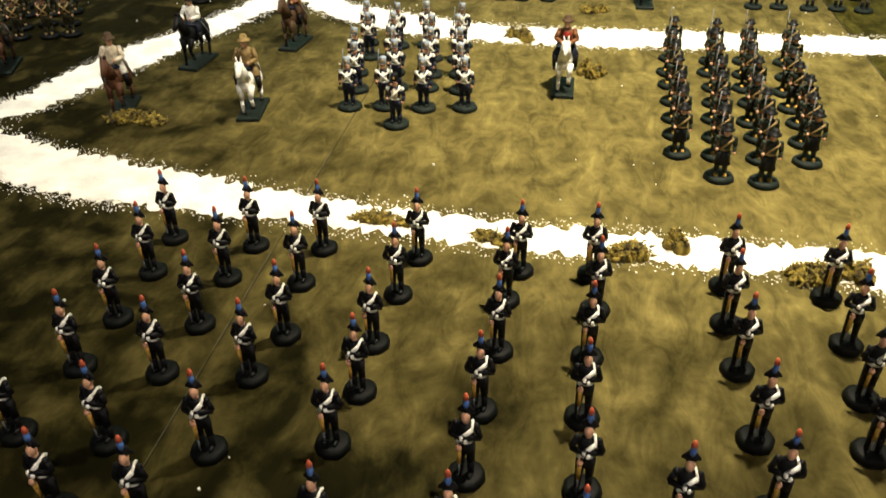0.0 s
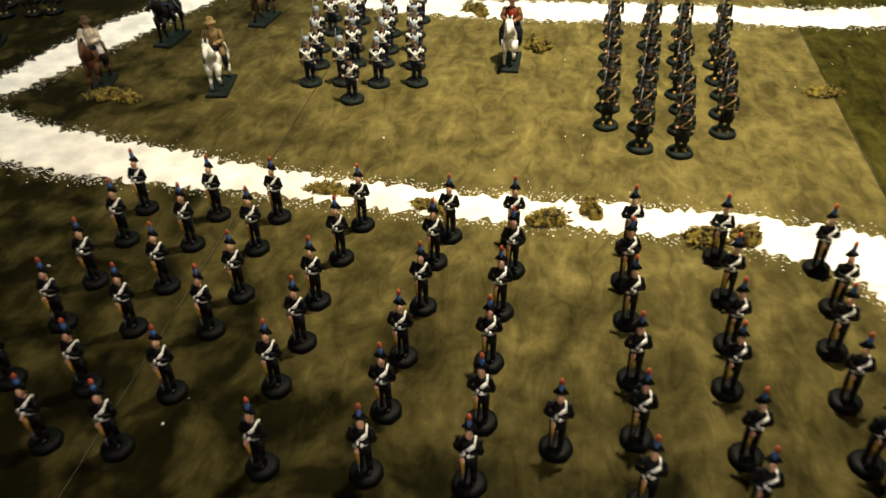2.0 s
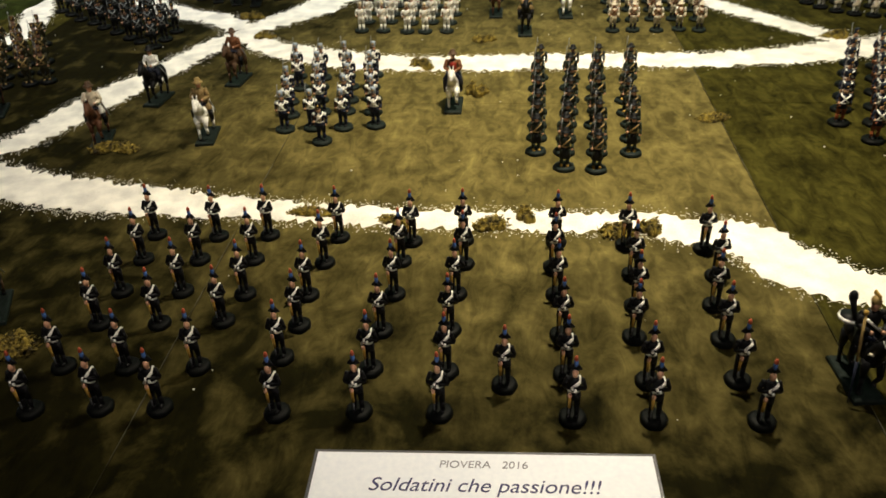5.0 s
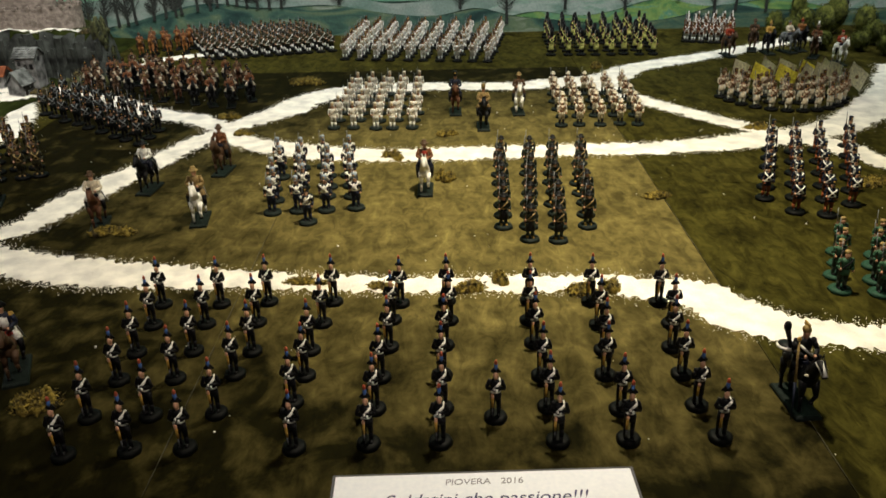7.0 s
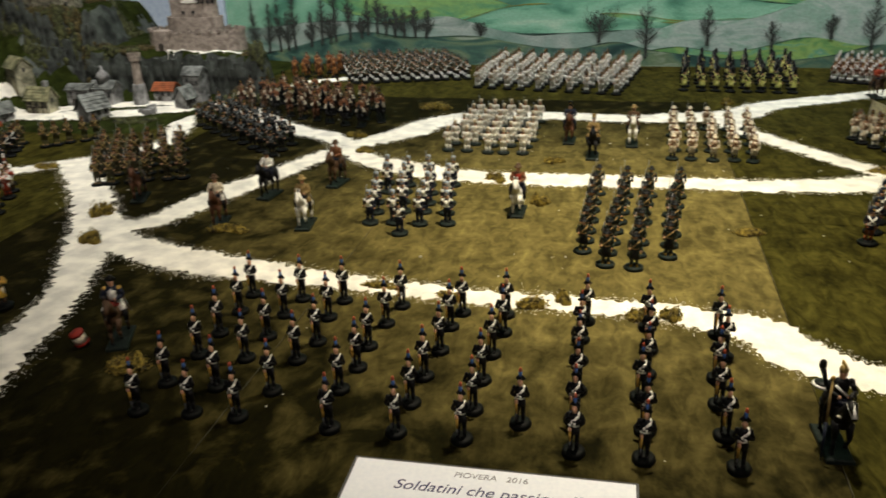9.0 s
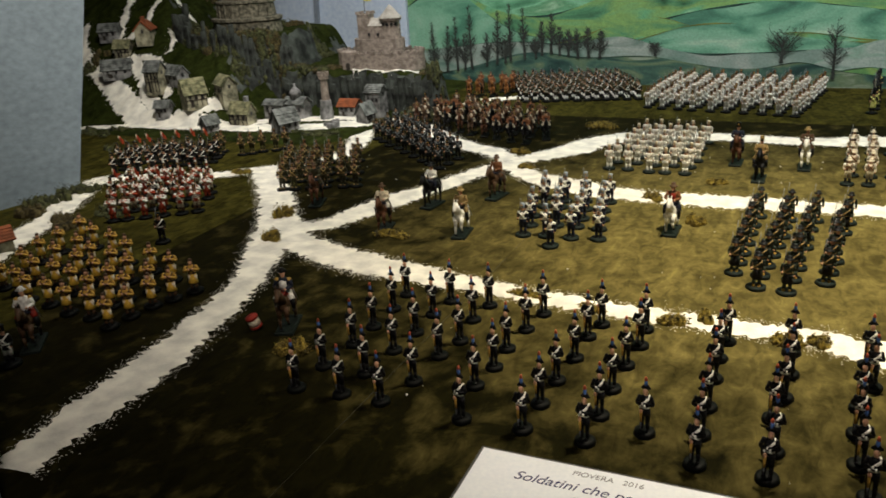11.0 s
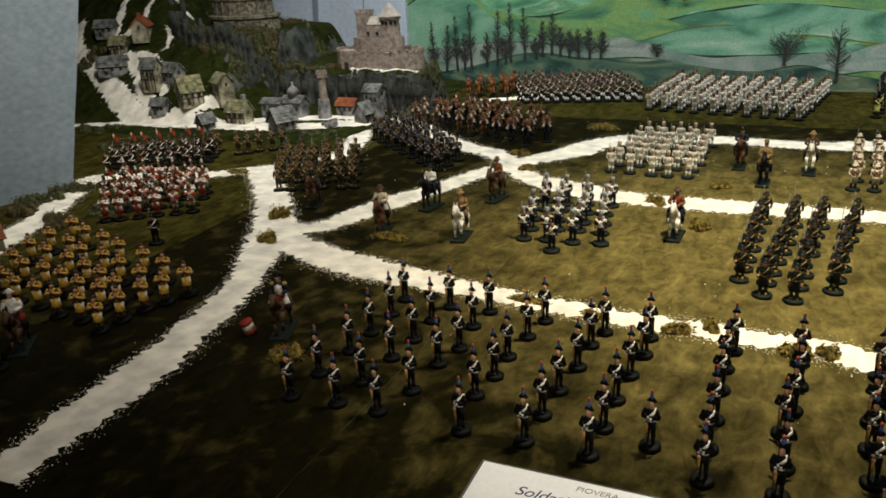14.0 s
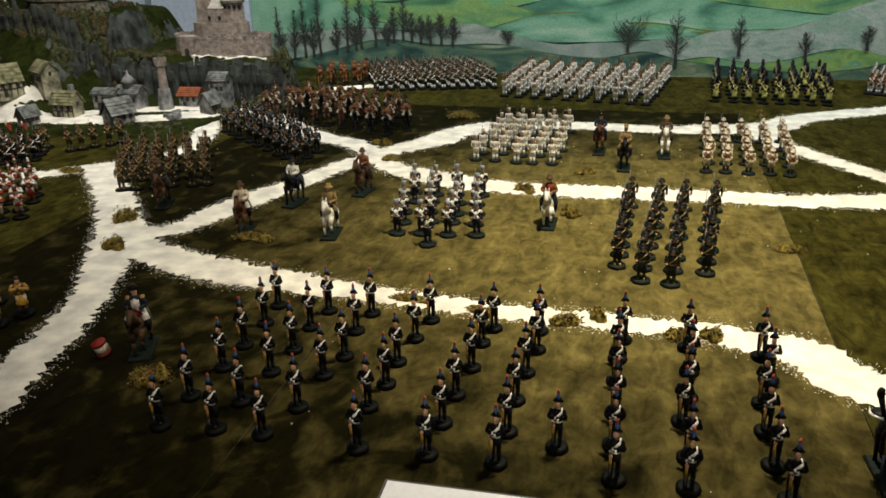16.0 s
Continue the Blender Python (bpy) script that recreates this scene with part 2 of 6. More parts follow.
# ---- geometry kit ----
class Geo:
    """Collects faces of simple solids, each with a paint, into one mesh."""

    def __init__(self):
        self.v, self.f, self.m, self.s, self.slots = [], [], [], [], []

    def slot(self, material):
        if material not in self.slots:
            self.slots.append(material)
        return self.slots.index(material)

    def add(self, verts, faces, material, smooth=True):
        k, i = len(self.v), self.slot(material)
        self.v += [tuple(p) for p in verts]
        for f in faces:
            self.f.append([k + j for j in f])
            self.m.append(i)
            self.s.append(smooth)

    def tube(self, p0, p1, r0, r1, material, seg=8, flat=1.0, smooth=True):
        """A tapered round or oval bar from p0 to p1, closed at both ends."""
        p0, p1 = Vector(p0), Vector(p1)
        z = (p1 - p0).normalized()
        x = Vector((1, 0, 0)) if abs(z.x) < 0.9 else Vector((0, 1, 0))
        y = z.cross(x).normalized()
        x = y.cross(z)
        vs = []
        for p, r in ((p0, r0), (p1, r1)):
            vs += [p + x * r * math.cos(2 * math.pi * k / seg) + y * r * flat * math.sin(2 * math.pi * k / seg) for k in range(seg)]
        fs = [(k, (k + 1) % seg, seg + (k + 1) % seg, seg + k) for k in range(seg)]
        fs += [tuple(range(seg - 1, -1, -1)), tuple(range(seg, 2 * seg))]
        self.add(vs, fs, material, smooth)

    def lathe(self, c, rings, material, seg=12, squash=1.0, smooth=True, wobble=0.0, seed=0):
        """Rings of (height, radius) about a standing axis."""
        rnd = random.Random(seed)
        wob = [1 + rnd.uniform(-wobble, wobble) for _ in range(seg)]
        vs = [(c[0] + r * wob[k] * math.cos(2 * math.pi * k / seg), c[1] + r * wob[k] * squash * math.sin(2 * math.pi * k / seg), c[2] + h) for h, r in rings for k in range(seg)]
        fs = [(a * seg + k, a * seg + (k + 1) % seg, (a + 1) * seg + (k + 1) % seg, (a + 1) * seg + k) for a in range(len(rings) - 1) for k in range(seg)]
        fs += [tuple(range(seg - 1, -1, -1)), tuple((len(rings) - 1) * seg + k for k in range(seg))]
        self.add(vs, fs, material, smooth)

    def ball(self, c, r, material, seg=8, rings=5, turn=None):
        r = (r, r, r) if isinstance(r, (int, float)) else r
        vs = [Vector((0, 0, -r[2]))]
        for a in range(1, rings):
            h, w = -math.cos(math.pi * a / rings), math.sin(math.pi * a / rings)
            vs += [Vector((r[0] * w * math.cos(2 * math.pi * k / seg), r[1] * w * math.sin(2 * math.pi * k / seg), r[2] * h)) for k in range(seg)]
        vs.append(Vector((0, 0, r[2])))
        if turn:
            vs = [turn @ p for p in vs]
        vs = [p + Vector(c) for p in vs]
        last = len(vs) - 1
        fs = [(0, 1 + (k + 1) % seg, 1 + k) for k in range(seg)]
        for a in range(rings - 2):
            fs += [(1 + a * seg + k, 1 + a * seg + (k + 1) % seg, 1 + (a + 1) * seg + (k + 1) % seg, 1 + (a + 1) * seg + k) for k in range(seg)]
        fs += [(1 + (rings - 2) * seg + k, 1 + (rings - 2) * seg + (k + 1) % seg, last) for k in range(seg)]
        self.add(vs, fs, material)

    def box(self, c, size, material, turn=None, bevel=0.0):
        """A block with its upper edges chamfered by bevel."""
        x, y, z = (s / 2 for s in size)
        b = bevel
        vs = [(-x, -y, -z), (x, -y, -z), (x, y, -z), (-x, y, -z)]
        if b:
            vs += [(-x, -y, z - b), (x, -y, z - b), (x, y, z - b), (-x, y, z - b)]
        vs += [(-x + b, -y + b, z), (x - b, -y + b, z), (x - b, y - b, z), (-x + b, y - b, z)]
        fs = [(3, 2, 1, 0)]
        for a in range(0, len(vs) - 4, 4):
            fs += [(a + k, a + (k + 1) % 4, a + 4 + (k + 1) % 4, a + 4 + k) for k in range(4)]
        fs.append(tuple(range(len(vs) - 4, len(vs))))
        vs = [Vector(p) for p in vs]
        if turn:
            vs = [turn @ p for p in vs]
        self.add([p + Vector(c) for p in vs], fs, material, False)

    def mesh(self, name):
        me = bpy.data.meshes.new(name)
        me.from_pydata(self.v, [], self.f)
        for m in self.slots:
            me.materials.append(m)
        me.polygons.foreach_set("material_index", self.m)
        me.polygons.foreach_set("use_smooth", self.s)
        me.update()
        return me


def thing(name, geo, m=None, label="", category="", group="", kind=""):
    ob = new(name, geo.mesh(name) if isinstance(geo, Geo) else geo)
    if m is not None:
        ob.matrix_world = m
    return tagged(ob, label, category, group, kind)


def part(name, geo, parent, label="", m=None):
    ob = new(name, geo.mesh(name) if isinstance(geo, Geo) else geo)
    ob.parent = parent
    if m is not None:
        ob.matrix_local = m
    return tagged(ob, label)


def turn_z(a):
    return Matrix.Rotation(radians(a), 3, "Z")


# ---- room round the display ----
def slab(name, x0, x1, y0, y1, z0, z1, material, label):
    g = Geo()
    g.box(((x0 + x1) / 2, (y0 + y1) / 2, (z0 + z1) / 2), (x1 - x0, y1 - y0, z1 - z0), material)
    return thing(name, g, None, label, "room", "", "structure")


slab("floor", -4.2, 3.2, -2.6, 3.2, -0.95, -0.85, M_TIMBER, "brown room floor under the display table")
slab("ceiling", -4.2, 3.2, -2.6, 3.2, 2.5, 2.6, M_DARK, "dark ceiling over the display")
slab("wall_south", -4.2, 3.2, -2.7, -2.6, -0.85, 2.5, M_DARK, "dark wall closing the room")
slab("wall_east", 3.2, 3.3, -2.6, 3.2, -0.85, 2.5, M_DARK, "dark wall closing the room")
slab("wall_west", -4.3, -4.2, -2.6, 3.2, -0.85, 2.5, M_DARK, "dark wall closing the room")
slab("wall_north", -4.2, 3.2, 3.2, 3.3, -0.85, 2.5, M_DARK, "dark wall closing the room")

# ---- display table with painted boards ----
table = tagged(new("display_table"), "long display table carrying painted scenery boards", "table", "", "structure")
X_SEAMS, Y_SEAMS = (-3.0, -1.02, -0.335, 0.365, 1.08, 1.90), (-0.26, 0.83, 1.82, 2.55)
for i in range(5):
    for j in range(3):
        x0, x1, y0, y1 = X_SEAMS[i], X_SEAMS[i + 1], Y_SEAMS[j], Y_SEAMS[j + 1]
        g = Geo()
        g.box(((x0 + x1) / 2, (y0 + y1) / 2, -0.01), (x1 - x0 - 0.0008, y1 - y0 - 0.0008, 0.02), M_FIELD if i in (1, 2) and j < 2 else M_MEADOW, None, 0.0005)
        part("board", g, table)
M_WORN = mat("worn_board_edge", (0.048, 0.044, 0.022), rough=0.8, spread=0.5, scale=30, fine=300)
for x, y0, y1 in ((0.3656, -0.25, 0.82), (-0.3356, -0.25, 0.82), (0.3656, 0.84, 1.81)):
    g = Geo()
    n = 60
    wear = [0.0006 * max(0.15, 0.55 + noise.noise((k * 0.4, x * 9, y0 * 7))) for k in range(n + 1)]
    vs = [(x + q * wear[k], y0 + (y1 - y0) * k / n, z) for k in range(n + 1) for q, z in ((-1, 0.0001), (0, 0.0004), (1, 0.0001))]
    g.add(vs, [(3 * k + i, 3 * k + i + 1, 3 * k + i + 4, 3 * k + i + 3) for k in range(n) for i in (0, 1)], M_WORN, False)
    part("worn_edge", g, table)
g = Geo()
g.box((-0.55, 1.145, -0.06), (4.9, 2.81, 0.078), M_TIMBER)
part("table_frame", g, table)
for x in (-2.9, -0.6, 1.8):
    for y in (-0.15, 2.4):
        g = Geo()
        g.box((x, y, -0.475), (0.07, 0.07, 0.75), M_TIMBER)
        part("leg", g, table)


# ---- white gravel roads ----
def spline(pts, step=0.012):
    """Smooth points along a road: x, y, half width."""
    out = []
    n = len(pts)
    for i in range(n - 1):
        p = [Vector(pts[max(0, min(n - 1, i + k))]) for k in (-1, 0, 1, 2)]
        count = max(2, int((p[2] - p[1]).xy.length / step))
        for k in range(count):
            t = k / count
            out.append(0.5 * ((2 * p[1]) + (p[2] - p[0]) * t + (2 * p[0] - 5 * p[1] + 4 * p[2] - p[3]) * t * t + (3 * p[1] - p[0] - 3 * p[2] + p[3]) * t ** 3))
    out.append(Vector(pts[-1]))
    return out


def road(pts, label, lift=0.0, height=None, grains=5.0, seed=1, material=None, name="gravel_road", thick=0.0016):
    """A low ragged bed of white granules with loose grains along its edges."""
    rnd = random.Random(seed)
    line = spline(pts, 0.006)
    g, across = Geo(), 8
    vs, fs = [], []
    for i, p in enumerate(line):
        d = (line[min(i + 1, len(line) - 1)] - line[max(i - 1, 0)]).xy.normalized()
        side = Vector((-d.y, d.x))
        half = [p.z * (1 + 0.13 * noise.noise((p.x * 14, p.y * 14, s * 9.1)) + 0.16 * noise.noise((p.x * 60, p.y * 60, s * 5.3)) + 0.10 * noise.noise((p.x * 150, p.y * 150, s * 3.1))) + rnd.uniform(-0.0095, 0.0055) for s in (-1, 1)]
        for k in range(across + 1):
            u = 2 * k / across - 1
            q = p.xy + side * u * (half[0] if u < 0 else half[1])
            z = (height(q.x, q.y) if height else 0) + lift
            z += 0.0003 if abs(u) == 1 else thick + rnd.uniform(0, thick * 0.75)
            vs.append((q.x, q.y, z))
    for i in range(len(line) - 1):
        for k in range(across):
            a = i * (across + 1) + k
            fs.append((a, a + 1, a + across + 2, a + across + 1))
    g.add(vs, fs, material or M_ROAD, True)
    for i, p in enumerate(line if grains else ()):
        d = (line[min(i + 1, len(line) - 1)] - line[max(i - 1, 0)]).xy.normalized()
        side = Vector((-d.y, d.x))
        for _ in range(int(grains) + (rnd.random() < grains % 1)):
            s = rnd.choice((-1, 1)) * (p.z * rnd.uniform(0.80, 1.0) + abs(rnd.gauss(0, 0.0090)))
            q = p.xy + side * s + d * rnd.uniform(-0.006, 0.006)
            r = rnd.uniform(0.0005, 0.0014)
            z = (height(q.x, q.y) if height else 0) + lift + r * 0.4
            a = rnd.random() * 3
            c, t = r * math.cos(a), r * math.sin(a)
            v4 = [(q.x + c, q.y + t, z - r * 0.5), (q.x - t, q.y + c, z - r * 0.5), (q.x - c, q.y - t, z - r * 0.5), (q.x + t, q.y - c, z - r * 0.5), (q.x + c * 0.2, q.y, z + r * 0.35)]
            g.add(v4, [(0, 1, 4), (1, 2, 4), (2, 3, 4), (3, 0, 4)], M_ROAD, False)
    return thing(name, g, None, label, "road" if grains else "paint", "white roads" if grains else "", "stuff" if grains else "structure")


ROADS = [
    [(-0.88, 0.60, 0.045), (-0.72, 0.535, 0.040), (-0.59, 0.497, 0.045), (-0.43, 0.473, 0.034), (-0.26, 0.452, 0.026), (-0.10, 0.440, 0.025), (0.055, 0.435, 0.027), (0.21, 0.427, 0.030), (0.315, 0.396, 0.042), (0.365, 0.335, 0.046), (0.415, 0.300, 0.038), (0.50, 0.277, 0.031), (0.70, 0.255, 0.035), (1.1, 0.24, 0.035)],
    [(-0.662, -0.212, 0.030), (-0.672, -0.14, 0.036), (-0.685, 0.02, 0.042), (-0.705, 0.16, 0.036), (-0.755, 0.36, 0.033), (-0.835, 0.53, 0.045), (-0.92, 0.68, 0.045), (-1.08, 0.88, 0.042), (-1.215, 1.02, 0.032)],
    [(-0.90, 0.64, 0.040), (-0.79, 0.655, 0.032), (-0.735, 0.81, 0.042), (-0.67, 0.975, 0.036), (-0.60, 1.15, 0.036), (-0.545, 1.24, 0.036)],
    [(-0.56, 1.245, 0.03), (-0.49, 1.14, 0.034), (-0.37, 1.08, 0.045), (-0.24, 1.037, 0.043), (-0.07, 1.03, 0.042), (0.08, 1.035, 0.042), (0.285, 1.043, 0.037), (0.47, 1.05, 0.041), (0.655, 1.088, 0.050), (0.79, 1.135, 0.045), (0.90, 1.205, 0.05), (1.11, 1.43, 0.06), (1.3, 1.75, 0.06)],
    [(-0.56, 1.245, 0.03), (-0.45, 1.387, 0.050), (-0.396, 1.507, 0.055), (-0.297, 1.583, 0.052), (-0.078, 1.617, 0.043), (0.143, 1.60, 0.042), (0.275, 1.632, 0.050), (0.41, 1.655, 0.055), (0.52, 1.785, 0.045), (0.648, 1.86, 0.042), (0.882, 1.99, 0.038), (1.03, 2.085, 0.034), (1.2, 2.2, 0.034)],
    [(-0.57, 1.25, 0.034), (-0.66, 1.335, 0.036), (-0.75, 1.375, 0.036), (-0.885, 1.482, 0.032), (-1.02, 1.60, 0.034), (-1.19, 1.66, 0.045)],
    [(0.40, 1.63, 0.045), (0.415, 1.54, 0.04), (0.455, 1.46, 0.032), (0.544, 1.331, 0.030), (0.644, 1.204, 0.030), (0.74, 1.11, 0.035)],
    [(0.76, 1.10, 0.04), (0.80, 1.035, 0.045), (0.858, 0.921, 0.034), (1.0, 0.76, 0.035), (1.2, 0.6, 0.035)],
    [(-1.215, 1.02, 0.03), (-1.13, 1.10, 0.028), (-1.08, 1.22, 0.03), (-1.12, 1.38, 0.035), (-1.2, 1.5, 0.05)],
    [(-1.215, 1.02, 0.03), (-1.33, 0.93, 0.03), (-1.48, 0.88, 0.03), (-1.62, 0.82, 0.034), (-1.55, 0.66, 0.04), (-1.46, 0.50, 0.04), (-1.42, 0.36, 0.05), (-1.36, 0.20, 0.07)],
    [(-0.70, 0.484, 0.004), (-0.66, 0.476, 0.008), (-0.611, 0.464, 0.009), (-0.563, 0.454, 0.008), (-0.523, 0.446, 0.004)],
    [(-0.98, 2.03, 0.03), (-0.86, 2.10, 0.03), (-0.72, 2.18, 0.03)],
]
for k, pts in enumerate(ROADS):
    road(pts, "ragged road of white gravel granules on the painted ground", seed=k + 1, grains=12.0)


# ---- figurines: each one plain painted mesh on its own base ----
def P(k):
    return MATS[k]


def soldier(name, coat, legs, hat, hat_paint, base, belt="x", belts="white", arms="musket", skirt=None, plume=None, musket=True, chest=None, gaiters=None, boots="black", flag=None, stripe=None, flag_size=(0.042, 0.036), lean=0.0):
    g = Geo()
    seed = sum(map(ord, name))
    g.lathe((0, 0, 0), [(0, 0.0158), (0.0034, 0.0163), (0.0056, 0.0152), (0.0066, 0.0120)], P(base), 14, 1, True, 0.05, seed)
    for s in (-1, 1):
        g.ball((0.0045 * s, -0.0035, 0.0072), (0.0026, 0.0052, 0.0022), P(boots), 6, 4)
        g.tube((0.0044 * s, 0, 0.0065), (0.0042 * s, 0.0004, 0.0185), 0.0025, 0.0033, P(gaiters or legs), 7)
        g.tube((0.0042 * s, 0.0004, 0.018), (0.0036 * s, 0, 0.034), 0.0033, 0.0044, P(legs), 7)
        if stripe:
            if s < 0 and stripe == "gold":
                g.tube((-0.0040, -0.0068, 0.0330), (-0.0040, -0.0062, 0.0190), 0.0021, 0.0016, P("tan"), 6)
                g.tube((-0.0040, -0.0062, 0.0200), (-0.0042, -0.0060, 0.0100), 0.0012, 0.0007, P("steel"), 5)
                g.ball((-0.0040, -0.0078, 0.0345), 0.0028, P("flesh"), 6, 4)
    g.lathe((0, 0.0005, 0.0275 if not skirt else 0.019), [(0, 0.0078 if not skirt else 0.0095), (0.006, 0.0074), (0.0105 if not skirt else 0.019, 0.0062)], P(skirt or coat), 10, 0.8)
    g.lathe((0, 0, 0.0365), [(0, 0.0060), (0.004, 0.0066), (0.009, 0.0080), (0.013, 0.0078), (0.0155, 0.0040)], P(coat), 10, 0.72)
    if chest:
        g.lathe((0, -0.0016, 0.039), [(0, 0.0040), (0.004, 0.0052), (0.0085, 0.0058), (0.0115, 0.0040)], P(chest), 10, 0.85)
    g.lathe((0, 0, 0.0360), [(0, 0.0066), (0.0018, 0.0066)], P("black" if belts == "white" and coat == "white" else belts), 10, 0.78)
    wide = 0.0018 if stripe == "gold" else 0.0012
    lines = {"x": ((-1, 1), (1, -1)), "diag": ((1, -1),), "none": ()}[belt]
    for a, b in lines:
        g.tube((a * 0.0062, -0.0062, 0.0505), (b * 0.0060, -0.0068, 0.0385), wide, wide, P(belts), 5)
        g.tube((a * 0.0062, -0.0062, 0.0505), (a * 0.0050, 0.0040, 0.0510), 0.0012, 0.0012, P(belts), 5)
        g.tube((a * 0.0050, 0.0052, 0.0500), (b * 0.0055, 0.0058, 0.0390), 0.0012, 0.0012, P(belts), 5)
    g.tube((0, 0, 0.050), (0, 0, 0.055), 0.0028, 0.0026, P("flesh"), 7)
    g.ball((0, -0.0009, 0.0568), (0.0038, 0.0043, 0.0046), P("flesh"), 8, 6)
    for s in (-1, 1):
        sh = Vector((0.0085 * s, 0, 0.0490))
        g.ball(sh, (0.0032, 0.0034, 0.0032), P("white" if chest else coat), 6, 4)
        if arms == "crossed":
            el, ha = Vector((0.0122 * s, -0.0010, 0.0412)), Vector((-0.0015 * s, -0.0092, 0.0432 + 0.001 * s))
        elif arms == "hip":
            el, ha = Vector((0.0145 * s, -0.001, 0.0425)), Vector((0.0065 * s, -0.0035, 0.0375))
        elif arms == "play":
            el, ha = Vector((0.0125 * s, -0.004, 0.0425)), Vector((0.0035 * s, -0.0105, 0.0480))
        elif s < 0:
            el, ha = Vector((-0.0105, 0.001, 0.0410)), Vector((-0.0090, -0.0050, 0.0380))
        else:
            el, ha = Vector((0.0105, 0.0005, 0.0405)), Vector((0.0098, -0.0035, 0.0335))
        g.tube(sh, el, 0.0028, 0.0025, P(coat), 6)
        g.tube(el, ha, 0.0025, 0.0021, P(coat), 6)
        g.ball(ha, 0.0022, P("flesh" if arms != "crossed" else "white"), 6, 4)
    if musket:
        g.tube((-0.0092, -0.0065, 0.0340), (-0.0070, 0.0030, 0.0560), 0.0013, 0.0011, P("wood"), 5)
        g.tube((-0.0070, 0.0030, 0.0560), (-0.0055, 0.0085, 0.0760), 0.0008, 0.0006, P("steel"), 5)
        g.box((0, 0.0082, 0.0450), (0.0095, 0.0042, 0.0075), P("brown"), None, 0.001)
    if flag:
        g.tube((0.0095, -0.0070, 0.0230), (0.0120 + lean, -0.0020, 0.0920), 0.0007, 0.0006, P("wood"), 5)
        n = 7
        vs = []
        for k in range(n):
            w = 0.004 * math.sin(k * 1.1)
            fw, fh = flag_size
            drop = (0.0022 + lean * 0.12) * k
            vs += [(0.0120 + lean + fw * k / 6, -0.002 + w, 0.088 - drop), (0.0105 + lean * 0.5 + fw * k / 6, -0.004 + w * 0.6, 0.088 - fh - drop)]
        vs += [(x, y + 0.0007, z) for x, y, z in vs]
        o = 2 * n
        fs = [(2 * k, 2 * k + 1, 2 * k + 3, 2 * k + 2) for k in range(n - 1)] + [(o + 2 * k + 2, o + 2 * k + 3, o + 2 * k + 1, o + 2 * k) for k in range(n - 1)]
        g.add(vs, fs, P(flag), True)
        if flag_size[0] > 0.03:
            g.ball((0.0112 + lean * 0.75 + flag_size[0] * 0.5, -0.0035, 0.0815 - flag_size[1] * 0.5 - lean * 0.36), (0.0055, 0.0022, 0.0055), P("khaki"), 8, 4)
        else:
            g.tube((0.0115, -0.003, 0.088 - flag_size[1]), (0.0115, -0.003, 0.089), 0.0022, 0.0012, P("cream"), 6)
    headgear(g, hat, hat_paint, plume, Vector((0, 0.0016 if hat == "bicorne" else 0, 0.0600 if hat == "bicorne" else 0.0590)))
    return g.mesh(name)


